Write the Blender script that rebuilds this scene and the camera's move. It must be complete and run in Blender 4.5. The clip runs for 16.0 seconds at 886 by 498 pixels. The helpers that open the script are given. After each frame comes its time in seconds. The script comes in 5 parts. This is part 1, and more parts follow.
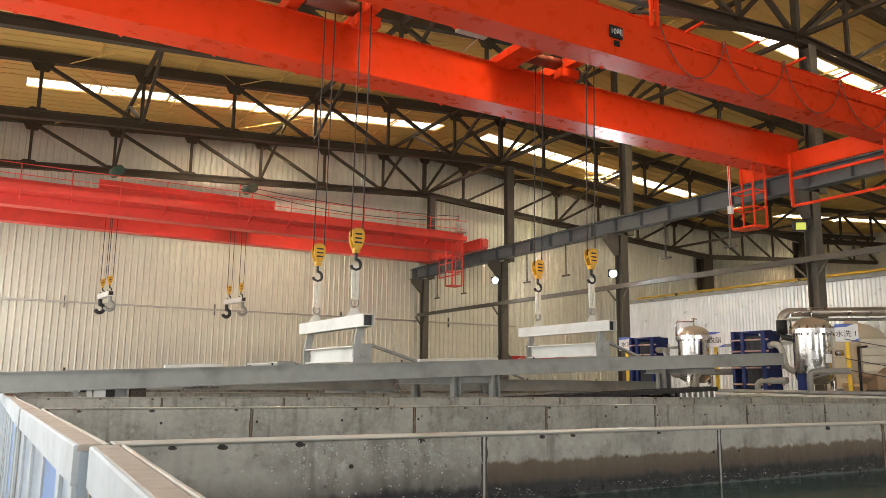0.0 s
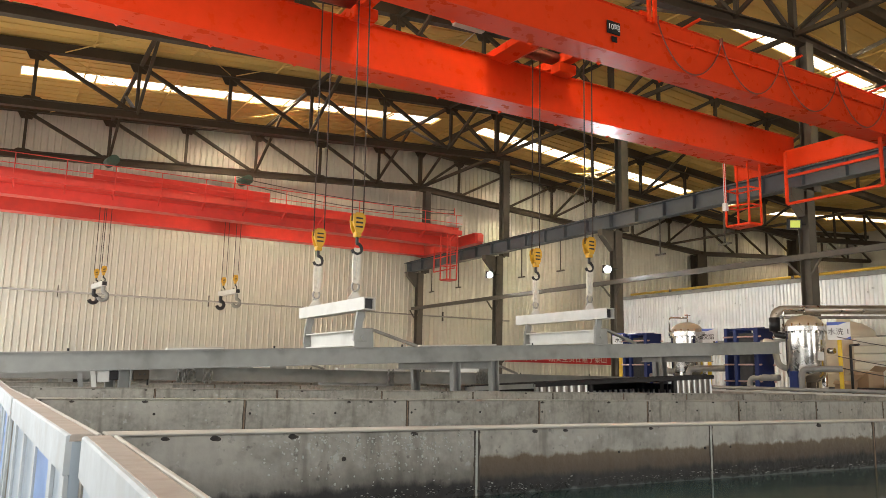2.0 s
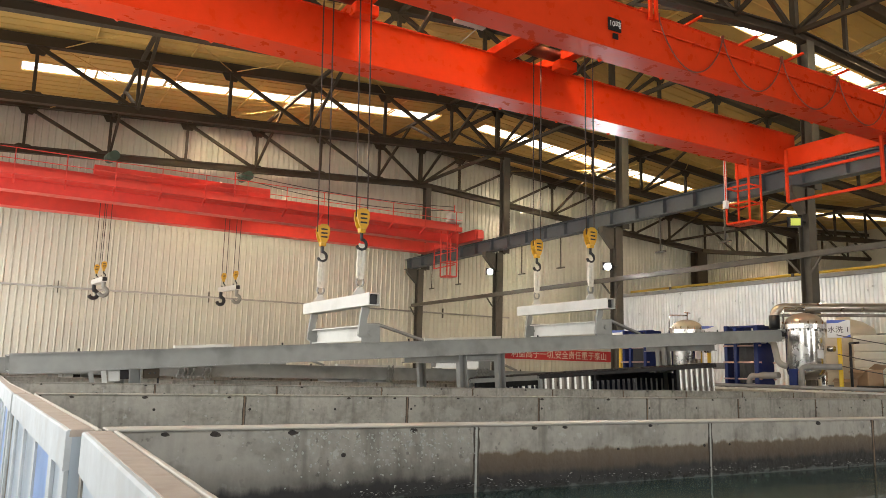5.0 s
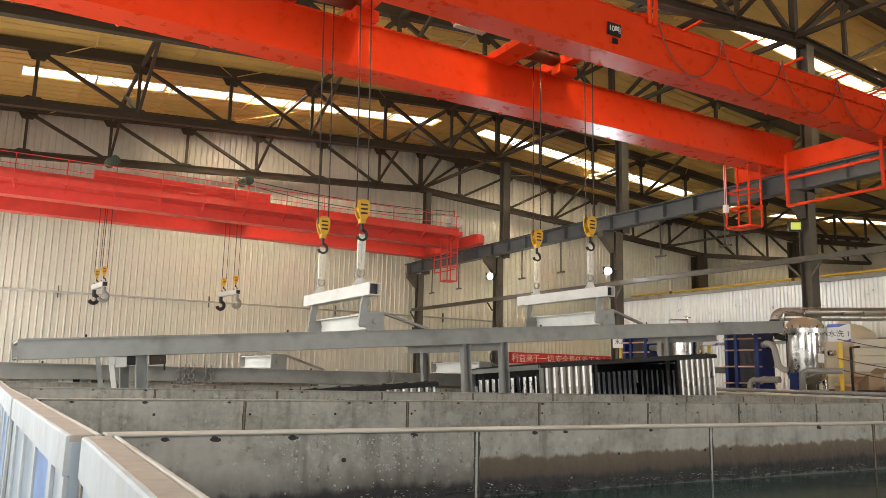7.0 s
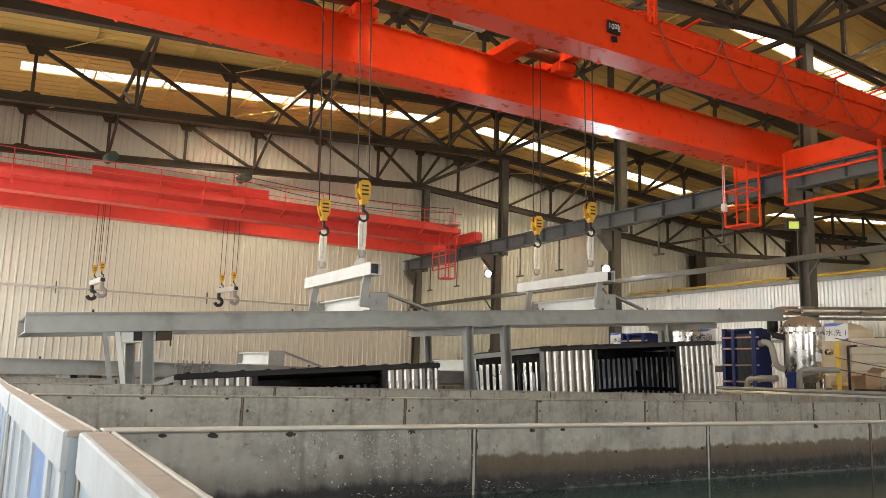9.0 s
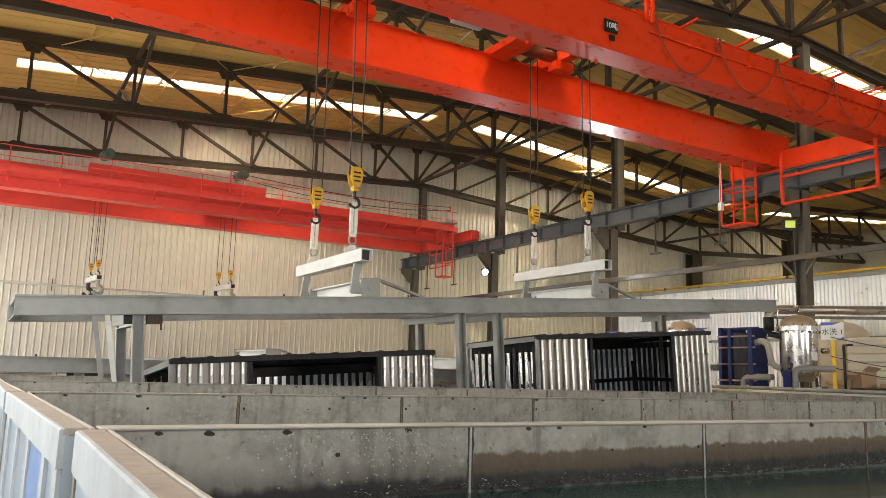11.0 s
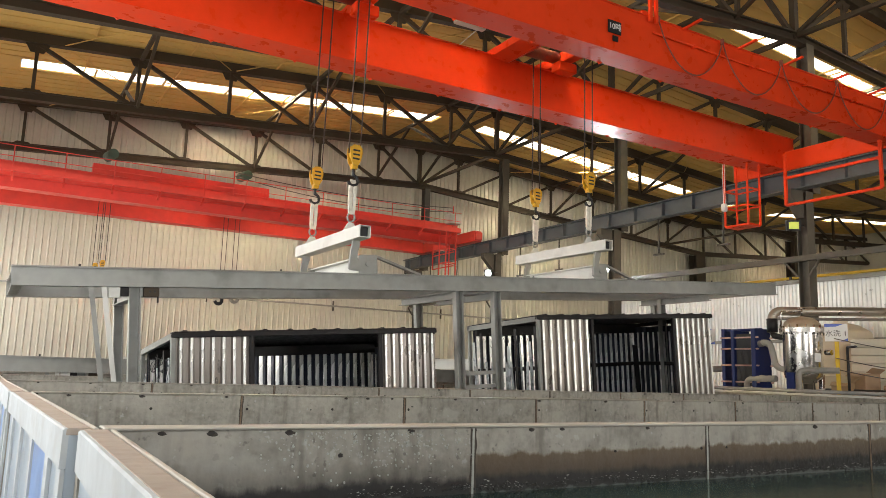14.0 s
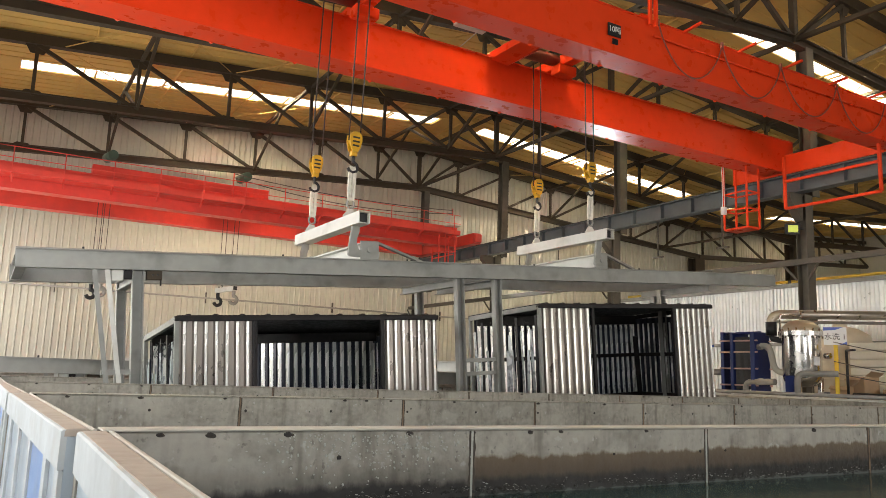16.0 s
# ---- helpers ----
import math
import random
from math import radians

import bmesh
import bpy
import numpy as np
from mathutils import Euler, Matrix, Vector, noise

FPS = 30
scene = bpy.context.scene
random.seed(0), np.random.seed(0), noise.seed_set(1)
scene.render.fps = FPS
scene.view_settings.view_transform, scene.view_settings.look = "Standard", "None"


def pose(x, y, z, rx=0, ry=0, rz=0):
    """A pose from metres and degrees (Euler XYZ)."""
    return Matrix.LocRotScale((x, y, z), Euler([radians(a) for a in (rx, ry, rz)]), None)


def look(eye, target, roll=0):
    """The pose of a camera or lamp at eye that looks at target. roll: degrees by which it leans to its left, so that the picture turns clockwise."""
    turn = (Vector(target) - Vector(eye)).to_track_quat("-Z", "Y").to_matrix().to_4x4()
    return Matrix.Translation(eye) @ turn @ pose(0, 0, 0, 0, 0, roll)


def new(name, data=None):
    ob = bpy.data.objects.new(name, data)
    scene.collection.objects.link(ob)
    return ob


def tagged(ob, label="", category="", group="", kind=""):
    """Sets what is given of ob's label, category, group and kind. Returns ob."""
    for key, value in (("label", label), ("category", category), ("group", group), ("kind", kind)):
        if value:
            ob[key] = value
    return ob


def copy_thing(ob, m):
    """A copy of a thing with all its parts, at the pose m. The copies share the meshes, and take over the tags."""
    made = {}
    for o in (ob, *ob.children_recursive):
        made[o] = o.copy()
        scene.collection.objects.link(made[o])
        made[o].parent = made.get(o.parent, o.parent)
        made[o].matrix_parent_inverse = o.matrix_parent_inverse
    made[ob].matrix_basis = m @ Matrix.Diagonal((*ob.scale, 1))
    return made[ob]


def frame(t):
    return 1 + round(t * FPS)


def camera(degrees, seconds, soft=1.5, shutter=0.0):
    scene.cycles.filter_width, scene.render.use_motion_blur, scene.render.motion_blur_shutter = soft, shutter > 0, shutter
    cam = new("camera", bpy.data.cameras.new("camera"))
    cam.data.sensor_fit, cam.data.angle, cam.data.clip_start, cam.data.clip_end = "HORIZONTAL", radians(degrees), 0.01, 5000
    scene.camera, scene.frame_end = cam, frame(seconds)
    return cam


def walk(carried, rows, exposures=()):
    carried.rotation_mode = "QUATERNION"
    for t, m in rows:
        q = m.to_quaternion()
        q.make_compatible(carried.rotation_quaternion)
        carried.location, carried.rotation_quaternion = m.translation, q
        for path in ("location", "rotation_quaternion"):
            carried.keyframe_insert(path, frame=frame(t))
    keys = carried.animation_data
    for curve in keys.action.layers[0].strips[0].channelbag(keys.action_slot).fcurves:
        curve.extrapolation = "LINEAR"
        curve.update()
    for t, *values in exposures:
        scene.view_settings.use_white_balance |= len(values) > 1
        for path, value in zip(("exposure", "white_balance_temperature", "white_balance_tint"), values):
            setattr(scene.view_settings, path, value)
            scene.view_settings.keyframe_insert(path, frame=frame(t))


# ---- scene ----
EYE = 1.6
cam = camera(59.73, 16.0, soft=0.8)
walk(cam, [
    (0, look((0, 0, EYE), (4.9217, 8.5392, EYE + 1.6909), 0.658)),
    (0.5, look((0, 0, EYE), (4.9437, 8.5293, EYE + 1.6764), 0.842)),
    (1, look((0, 0, EYE), (4.9644, 8.5214, EYE + 1.6558), 0.960)),
    (1.5, look((0, 0, EYE), (4.9791, 8.5162, EYE + 1.6377), 1.105)),
    (2, look((0, 0, EYE), (4.9861, 8.5166, EYE + 1.6142), 1.230)),
    (2.5, look((0, 0, EYE), (4.9874, 8.5208, EYE + 1.5881), 1.300)),
    (3, look((0, 0, EYE), (4.9923, 8.5216, EYE + 1.5684), 1.364)),
    (3.5, look((0, 0, EYE), (4.9973, 8.5202, EYE + 1.5598), 1.349)),
    (4, look((0, 0, EYE), (4.9966, 8.5214, EYE + 1.5556), 1.403)),
    (6.5, look((0, 0, EYE), (4.9805, 8.5191, EYE + 1.6187), 1.365)),
    (7, look((0, 0, EYE), (4.9802, 8.5172, EYE + 1.6297), 1.363)),
    (7.5, look((0, 0, EYE), (4.9806, 8.5165, EYE + 1.6314), 1.369)),
    (8, look((0, 0, EYE), (4.9851, 8.5160, EYE + 1.6204), 1.457)),
    (8.5, look((0, 0, EYE), (4.9917, 8.5143, EYE + 1.6094), 1.551)),
    (9, look((0, 0, EYE), (5.0024, 8.5105, EYE + 1.5962), 1.619)),
    (11.5, look((0, 0, EYE), (5.0401, 8.4923, EYE + 1.5740), 1.702)),
    (12, look((0, 0, EYE), (5.0319, 8.4973, EYE + 1.5736), 1.718)),
    (12.5, look((0, 0, EYE), (5.0226, 8.5020, EYE + 1.5780), 1.695)),
    (13, look((0, 0, EYE), (5.0131, 8.5065, EYE + 1.5840), 1.767)),
    (13.5, look((0, 0, EYE), (5.0073, 8.5100, EYE + 1.5834), 1.791)),
    (14, look((0, 0, EYE), (5.0037, 8.5119, EYE + 1.5845), 1.824)),
    (14.5, look((0, 0, EYE), (5.0035, 8.5116, EYE + 1.5868), 1.815)),
    (15, look((0, 0, EYE), (5.0048, 8.5096, EYE + 1.5934), 1.858)),
    (15.5, look((0, 0, EYE), (5.0059, 8.5072, EYE + 1.6029), 1.915)),
    (16, look((0, 0, EYE), (5.0083, 8.5037, EYE + 1.6136), 1.990)),
], exposures=[(0, 0.6), (16, 0.6)])

# ---- light ----
world = bpy.data.worlds.new("sky")
scene.world = world
world.use_nodes = True
sky = world.node_tree.nodes.new("ShaderNodeTexSky")
sky.sky_type, sky.sun_disc = "NISHITA", False
sky.sun_elevation, sky.sun_rotation = radians(48), radians(160)
world.node_tree.links.new(sky.outputs[0], world.node_tree.nodes["Background"].inputs[0])
world.node_tree.nodes["Background"].inputs[1].default_value = 0.1


def area(name, eye, target, sx, sy, watts, colour, spread=180):
    data = bpy.data.lights.new(name, "AREA")
    data.shape, data.size, data.size_y, data.energy, data.color, data.spread = "RECTANGLE", sx, sy, watts, colour, radians(spread)
    ob = new(name, data)
    ob.matrix_world = look(eye, target)
    return ob


RX = 15.23          # middle column row and ridge
COLS = (28.08, 22.32, 16.35, 10.34, 4.34, -1.66)
ROOF_TOP = 11.38    # roof sheet under the ridge
FALL = 0.078
VALLEY = 32.4       # where the next bay's roof begins to rise


def roof_z(x):
    return ROOF_TOP - FALL * abs(x - RX) if x < VALLEY else ROOF_TOP - FALL * (VALLEY - RX) + FALL * (x - VALLEY)


# daylight of the gate and the west wall's window band, both unseen
area("gate_daylight", (0.5, -9.4, 3.6), (1.0, 10, 3.2), 5.0, 6.6, 430, (0.96, 0.98, 1.0))
# added fill lamps, placed where the enclosure panels mirror them
area("south_fill_light", (26.2, -9.42, 3.5), (26.2, 10, -2.0), 7.6, 5.0, 400, (1.0, 0.93, 0.82), 130)
area("south_fill_light", (11.5, -9.42, 3.5), (11.5, 10, 0.5), 4.0, 5.0, 210, (1.0, 0.97, 0.93), 140)
area("window_daylight", (-2.2, 14.3, 4.4), (10, 14.3, 4.4), 26.6, 5.6, 1250, (1.0, 0.95, 0.87))
# daylight of the roof lights; the one at 8.8 is unseen, added fill
for ly, lx, ln in ((25.0, 7.15, 14.0), (25.0, 22.1, 11.7), (13.175, 7.15, 14.0), (13.175, 22.1, 11.7), (8.8, 7.15, 14.0), (8.8, 22.1, 11.7)):
    down = (lx + (FALL if lx < RX else -FALL), ly, roof_z(lx) - 0.99)
    area("rooflight_daylight", (lx, ly, roof_z(lx) + 0.01), down, ln, 0.38, 4300 if ly > 20 else 3000, (1.0, 0.82, 0.55) if ly > 20 else (1.0, 0.76, 0.42))

for ly in (25.0, 13.175):
    area("rooflight_daylight", (39.6, ly, roof_z(39.6) + 0.01), (39.6 + FALL, ly, roof_z(39.6) - 0.99), 10.6, 0.38, 2600, (1.0, 0.76, 0.42))

# ---- materials ----


def mat(name, colour, rough=0.6, metal=0.0, var=0.25, grain=9.0, blotch=0.7, bump=0.15, dirt=None, dirt_amount=0.5, spec=0.5, per_object=0.0, stretch=None):
    m = bpy.data.materials.new(name)
    m.use_nodes = True
    nt = m.node_tree
    bsdf = nt.nodes["Principled BSDF"]
    tc = nt.nodes.new("ShaderNodeTexCoord")
    mp = nt.nodes.new("ShaderNodeMapping")
    nt.links.new(tc.outputs["Object"], mp.inputs[0])
    if stretch:
        mp.inputs["Scale"].default_value = stretch
    fine, wide = nt.nodes.new("ShaderNodeTexNoise"), nt.nodes.new("ShaderNodeTexNoise")
    fine.inputs["Scale"].default_value, fine.inputs["Detail"].default_value = grain, 6
    wide.inputs["Scale"].default_value, wide.inputs["Detail"].default_value = blotch, 5
    for n in (fine, wide):
        nt.links.new(mp.outputs[0], n.inputs["Vector"])
    add = nt.nodes.new("ShaderNodeMath")
    add.operation = "ADD"
    nt.links.new(fine.outputs[0], add.inputs[0])
    nt.links.new(wide.outputs[0], add.inputs[1])
    rng = nt.nodes.new("ShaderNodeMapRange")
    rng.inputs["From Min"].default_value, rng.inputs["From Max"].default_value = 0.6, 1.4
    rng.inputs["To Min"].default_value, rng.inputs["To Max"].default_value = 1 - var, 1 + var * 0.6
    nt.links.new(add.outputs[0], rng.inputs["Value"])
    value = rng.outputs[0]
    if per_object:
        info = nt.nodes.new("ShaderNodeObjectInfo")
        r2 = nt.nodes.new("ShaderNodeMapRange")
        r2.inputs["To Min"].default_value, r2.inputs["To Max"].default_value = 1 - per_object, 1 + per_object * 0.5
        nt.links.new(info.outputs["Random"], r2.inputs["Value"])
        mul = nt.nodes.new("ShaderNodeMath")
        mul.operation = "MULTIPLY"
        nt.links.new(value, mul.inputs[0])
        nt.links.new(r2.outputs[0], mul.inputs[1])
        value = mul.outputs[0]
    tint = nt.nodes.new("ShaderNodeVectorMath")
    tint.operation = "SCALE"
    tint.inputs[0].default_value = colour
    nt.links.new(value, tint.inputs["Scale"])
    out = tint.outputs[0]
    if dirt:
        spots = nt.nodes.new("ShaderNodeTexNoise")
        spots.inputs["Scale"].default_value, spots.inputs["Detail"].default_value = grain * 0.35, 8
        nt.links.new(mp.outputs[0], spots.inputs["Vector"])
        ramp = nt.nodes.new("ShaderNodeMapRange")
        ramp.inputs["From Min"].default_value, ramp.inputs["From Max"].default_value = 0.52, 0.72
        ramp.inputs["To Max"].default_value = dirt_amount
        nt.links.new(spots.outputs[0], ramp.inputs["Value"])
        mix = nt.nodes.new("ShaderNodeMix")
        mix.data_type = "RGBA"
        nt.links.new(ramp.outputs[0], mix.inputs["Factor"])
        nt.links.new(out, mix.inputs[6])
        mix.inputs[7].default_value = (*dirt, 1)
        out = mix.outputs[2]
    nt.links.new(out, bsdf.inputs["Base Color"])
    rr = nt.nodes.new("ShaderNodeMapRange")
    rr.inputs["From Min"].default_value, rr.inputs["From Max"].default_value = 0.3, 0.7
    rr.inputs["To Min"].default_value, rr.inputs["To Max"].default_value = max(0.03, rough - 0.12), min(1, rough + 0.12)
    nt.links.new(fine.outputs[0], rr.inputs["Value"])
    nt.links.new(rr.outputs[0], bsdf.inputs["Roughness"])
    bsdf.inputs["Metallic"].default_value = metal
    bsdf.inputs["Specular IOR Level"].default_value = spec
    if bump:
        bp = nt.nodes.new("ShaderNodeBump")
        bp.inputs["Strength"].default_value, bp.inputs["Distance"].default_value = bump, 0.01
        nt.links.new(fine.outputs[0], bp.inputs["Height"])
        nt.links.new(bp.outputs[0], bsdf.inputs["Normal"])
    return m


def glow(name, colour, strength):
    m = bpy.data.materials.new(name)
    m.use_nodes = True
    b = m.node_tree.nodes["Principled BSDF"]
    b.inputs["Base Color"].default_value = (*colour, 1)
    b.inputs["Emission Color"].default_value = (*colour, 1)
    b.inputs["Emission Strength"].default_value = strength
    return m


def stained_wall(name, tide=True):
    """Cast tank wall: grey-brown resin concrete, with a tide mark of rust and scum over the liquid."""
    m = mat(name, (0.340, 0.316, 0.270), 0.5, 0, 0.36, 34.0, 3.2, 0.4, (0.12, 0.108, 0.09), 0.45, per_object=0.14)
    nt = m.node_tree
    geo = nt.nodes.new("ShaderNodeNewGeometry")
    base = nt.nodes["Principled BSDF"].inputs["Base Color"].links[0].from_socket
    # pits, pale splashes and run-down streaks
    for scale, stretch, low, high, colour, amount in ((38, (1, 1, 1), 0.64, 0.70, (0.05, 0.043, 0.036), 0.5), (21, (1, 1, 1), 0.655, 0.69, (0.42, 0.41, 0.38), 0.7), (17, (1, 1, 0.14), 0.52, 0.70, (0.09, 0.078, 0.062), 0.55), (3.4, (1, 1, 1.3), 0.52, 0.57, (0.40, 0.375, 0.325), 0.5)):
        mp2, tx, rg, mx = (nt.nodes.new(k) for k in ("ShaderNodeMapping", "ShaderNodeTexNoise", "ShaderNodeMapRange", "ShaderNodeMix"))
        mp2.inputs["Scale"].default_value = stretch
        nt.links.new(geo.outputs["Position"], mp2.inputs[0])
        nt.links.new(mp2.outputs[0], tx.inputs["Vector"])
        tx.inputs["Scale"].default_value, tx.inputs["Detail"].default_value = scale, 5
        rg.inputs["From Min"].default_value, rg.inputs["From Max"].default_value, rg.inputs["To Max"].default_value = low, high, amount
        nt.links.new(tx.outputs[0], rg.inputs["Value"])
        mx.data_type = "RGBA"
        nt.links.new(rg.outputs[0], mx.inputs["Factor"])
        nt.links.new(base, mx.inputs[6])
        mx.inputs[7].default_value = (*colour, 1)
        base = mx.outputs[2]
    nt.links.new(base, nt.nodes["Principled BSDF"].inputs["Base Color"])
    if not tide:
        return m
    bsdf = nt.nodes["Principled BSDF"]
    base = bsdf.inputs["Base Color"].links[0].from_socket
    sep = nt.nodes.new("ShaderNodeSeparateXYZ")
    nt.links.new(geo.outputs["Position"], sep.inputs[0])
    # ragged, slightly dripping edges; the level rises a little along the wall
    drip = nt.nodes.new("ShaderNodeMapping")
    drip.inputs["Scale"].default_value = (1.0, 1.0, 0.35)
    nt.links.new(geo.outputs["Position"], drip.inputs[0])
    n = nt.nodes.new("ShaderNodeTexNoise")
    n.inputs["Scale"].default_value, n.inputs["Detail"].default_value, n.inputs["Roughness"].default_value = 15, 10, 0.62
    nt.links.new(drip.outputs[0], n.inputs["Vector"])
    level = nt.nodes.new("ShaderNodeMath")
    level.operation, level.inputs[1].default_value = "MULTIPLY_ADD", -0.008
    nt.links.new(sep.outputs["X"], level.inputs[0])
    nt.links.new(sep.outputs["Z"], level.inputs[2])
    jag = nt.nodes.new("ShaderNodeMath")
    jag.operation, jag.inputs[1].default_value = "MULTIPLY_ADD", 0.075
    nt.links.new(n.outputs[0], jag.inputs[0])
    nt.links.new(level.outputs[0], jag.inputs[2])
    out = base
    for low, high, colour, amount in ((1.316, 1.330, (0.095, 0.056, 0.022), 0.88), (1.225, 1.320, (0.030, 0.022, 0.015), 0.75), (1.228, 1.252, (0.008, 0.006, 0.004), 0.97), (1.176, 1.182, (0.20, 0.22, 0.20), 0.35)):
        r = nt.nodes.new("ShaderNodeMapRange")
        r.inputs["From Min"].default_value, r.inputs["From Max"].default_value = low, high
        r.inputs["To Min"].default_value, r.inputs["To Max"].default_value = amount, 0
        nt.links.new(jag.outputs[0], r.inputs["Value"])
        mix = nt.nodes.new("ShaderNodeMix")
        mix.data_type = "RGBA"
        factor = r.outputs[0]
        if low > 1.3:  # the rusty band begins at a joint
            fade, mul = nt.nodes.new("ShaderNodeMapRange"), nt.nodes.new("ShaderNodeMath")
            fade.inputs["From Min"].default_value, fade.inputs["From Max"].default_value, fade.inputs["To Min"].default_value = 1.60, 1.66, 0.06
            nt.links.new(sep.outputs["X"], fade.inputs["Value"])
            mul.operation = "MULTIPLY"
            nt.links.new(factor, mul.inputs[0])
            nt.links.new(fade.outputs[0], mul.inputs[1])
            factor = mul.outputs[0]
        nt.links.new(factor, mix.inputs["Factor"])
        nt.links.new(out, mix.inputs[6])
        mix.inputs[7].default_value = (*colour, 1)
        out = mix.outputs[2]
    nt.links.new(out, bsdf.inputs["Base Color"])
    return m


M_SHEET = mat("cream_wall_sheet", (0.602, 0.58, 0.502), 0.5, 0, 0.10, 3.0, 0.12, 0.03)
M_ROOF = mat("ochre_roof_sheet", (0.65, 0.425, 0.125), 0.65, 0, 0.14, 3.0, 0.2, 0.03)
M_PART = mat("white_partition_sheet", (0.87, 0.885, 0.88), 0.38, 0.25, 0.12, 4.0, 0.4, 0.03)
M_FLOOR = mat("grey_concrete_floor", (0.26, 0.25, 0.23), 0.75, 0, 0.3, 6.0, 0.5, 0.3, (0.1, 0.09, 0.08), 0.5)
M_DARK = mat("dark_brown_grey_steel_paint", (0.058, 0.043, 0.028), 0.6, 0, 0.25, 8.0, 0.8, 0.1, spec=0.25)
M_COL = mat("slate_grey_column_paint", (0.098, 0.087, 0.070), 0.5, 0, 0.25, 8.0, 0.8, 0.1, (0.05, 0.046, 0.04), 0.4, spec=0.3)
M_RUN = mat("blue_grey_girder_paint", (0.082, 0.095, 0.108), 0.42, 0, 0.2, 8.0, 0.8, 0.1, (0.05, 0.05, 0.05), 0.35)
M_ORANGE = mat("orange_red_crane_paint", (0.80, 0.058, 0.013), 0.34, 0, 0.12, 5.0, 0.4, 0.03, (0.60, 0.07, 0.03), 0.2, spec=0.16)
M_RED = mat("red_crane_paint", (0.77, 0.060, 0.042), 0.42, 0, 0.14, 5.0, 0.5, 0.05, (0.4, 0.05, 0.05), 0.3)
M_RACK = mat("grey_rack_paint", (0.275, 0.276, 0.258), 0.4, 0.0, 0.22, 7.0, 0.8, 0.12, (0.09, 0.085, 0.08), 0.55)
M_LIGHTSTEEL = mat("pale_grey_beam_paint", (0.60, 0.60, 0.565), 0.42, 0.0, 0.14, 6.0, 0.9, 0.08, (0.33, 0.31, 0.28), 0.5)
M_WALL = stained_wall("tank_wall_concrete", False)
M_TIDE = stained_wall("tide_marked_tank_wall_concrete")
M_PALEPIPE = mat("pale_grey_pipe", (0.36, 0.35, 0.32), 0.5, 0, 0.15, 8.0, 1.0, 0.05)
M_RIM = mat("pale_tank_rim", (0.50, 0.475, 0.42), 0.6, 0, 0.25, 7.0, 1.2, 0.25, (0.25, 0.19, 0.14), 0.6)
M_RIMTOP = mat("sandy_rim_top", (0.42, 0.365, 0.315), 0.85, 0, 0.16, 30.0, 6.0, 0.3, (0.27, 0.21, 0.17), 0.4, spec=0.2)
M_WHITE = mat("white_tank_cladding", (0.53, 0.57, 0.595), 0.75, 0, 0.16, 16.0, 3.0, 0.25, (0.42, 0.41, 0.39), 0.4, spec=0.25)
M_PANELBLUE = mat("pale_blue_cladding_panel", (0.38, 0.45, 0.52), 0.4, 0, 0.12, 5.0, 1.0, 0.05)
M_BLUE = mat("blue_cladding_panel", (0.24, 0.36, 0.62), 0.4, 0, 0.12, 5.0, 1.0, 0.05)
M_JOINT = mat("dark_stained_joint", (0.060, 0.048, 0.038), 0.8, 0, 0.4, 12.0, 2.0, 0.3)
M_SEAL = mat("rust_stained_joint_seal", (0.21, 0.145, 0.095), 0.8, 0, 0.6, 26.0, 4.0, 0.5, (0.07, 0.045, 0.03), 0.8)
M_SPALL = mat("dark_broken_concrete", (0.035, 0.030, 0.026), 0.9, 0, 0.4, 30.0, 5.0, 0.4)
M_YELLOW = mat("yellow_hook_paint", (0.62, 0.34, 0.010), 0.4, 0, 0.2, 14.0, 3.0, 0.1, (0.1, 0.06, 0.02), 0.5)
M_BLACK = mat("black_steel", (0.018, 0.018, 0.02), 0.45, 0.2, 0.3, 12.0, 2.0, 0.1)
M_SLING = mat("white_sling_webbing", (0.70, 0.67, 0.60), 0.85, 0, 0.2, 30.0, 4.0, 0.3, (0.35, 0.3, 0.24), 0.5)
M_ROPE = mat("wire_rope", (0.07, 0.055, 0.05), 0.6, 0.5, 0.3, 60.0, 8.0, 0.3)
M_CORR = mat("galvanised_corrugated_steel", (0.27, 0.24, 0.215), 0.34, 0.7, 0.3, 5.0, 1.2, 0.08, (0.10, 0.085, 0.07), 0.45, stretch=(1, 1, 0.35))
# pale strip colour that paints the highlights of the profiled panels
M_GLINT = mat("glint_bright_wet_zinc", (0.92, 0.91, 0.89), 0.27, 0.45, 0.16, 7.0, 2.5, 0.08, (0.42, 0.37, 0.31), 0.35, stretch=(1, 1, 0.3))
M_FRAME = mat("black_oily_frame", (0.012, 0.010, 0.011), 0.42, 0.0, 0.6, 14.0, 2.5, 0.3, (0.035, 0.022, 0.018), 0.5, spec=0.22)
# wet steel with the enclosures' inner shade put into its colour
M_INNER_SHADE = mat("shade_dark_wet_steel", (0.030, 0.034, 0.052), 0.3, 0.3, 0.3, 4.0, 1.2, 0.05, (0.015, 0.015, 0.02), 0.5, stretch=(1, 1, 0.3))
M_STAINLESS = mat("polished_stainless", (0.60, 0.58, 0.56), 0.22, 1.0, 0.1, 5.0, 1.0, 0.03)
M_BRASSY = mat("brushed_stainless_dome", (0.52, 0.44, 0.35), 0.42, 0.8, 0.15, 8.0, 1.0, 0.05)
M_NAVY = mat("navy_blue_paint", (0.008, 0.020, 0.115), 0.45, 0, 0.2, 7.0, 1.0, 0.05, spec=0.25)
M_PLATES = mat("dark_plate_pack", (0.035, 0.035, 0.04), 0.5, 0.3, 0.3, 20.0, 2.0, 0.1)
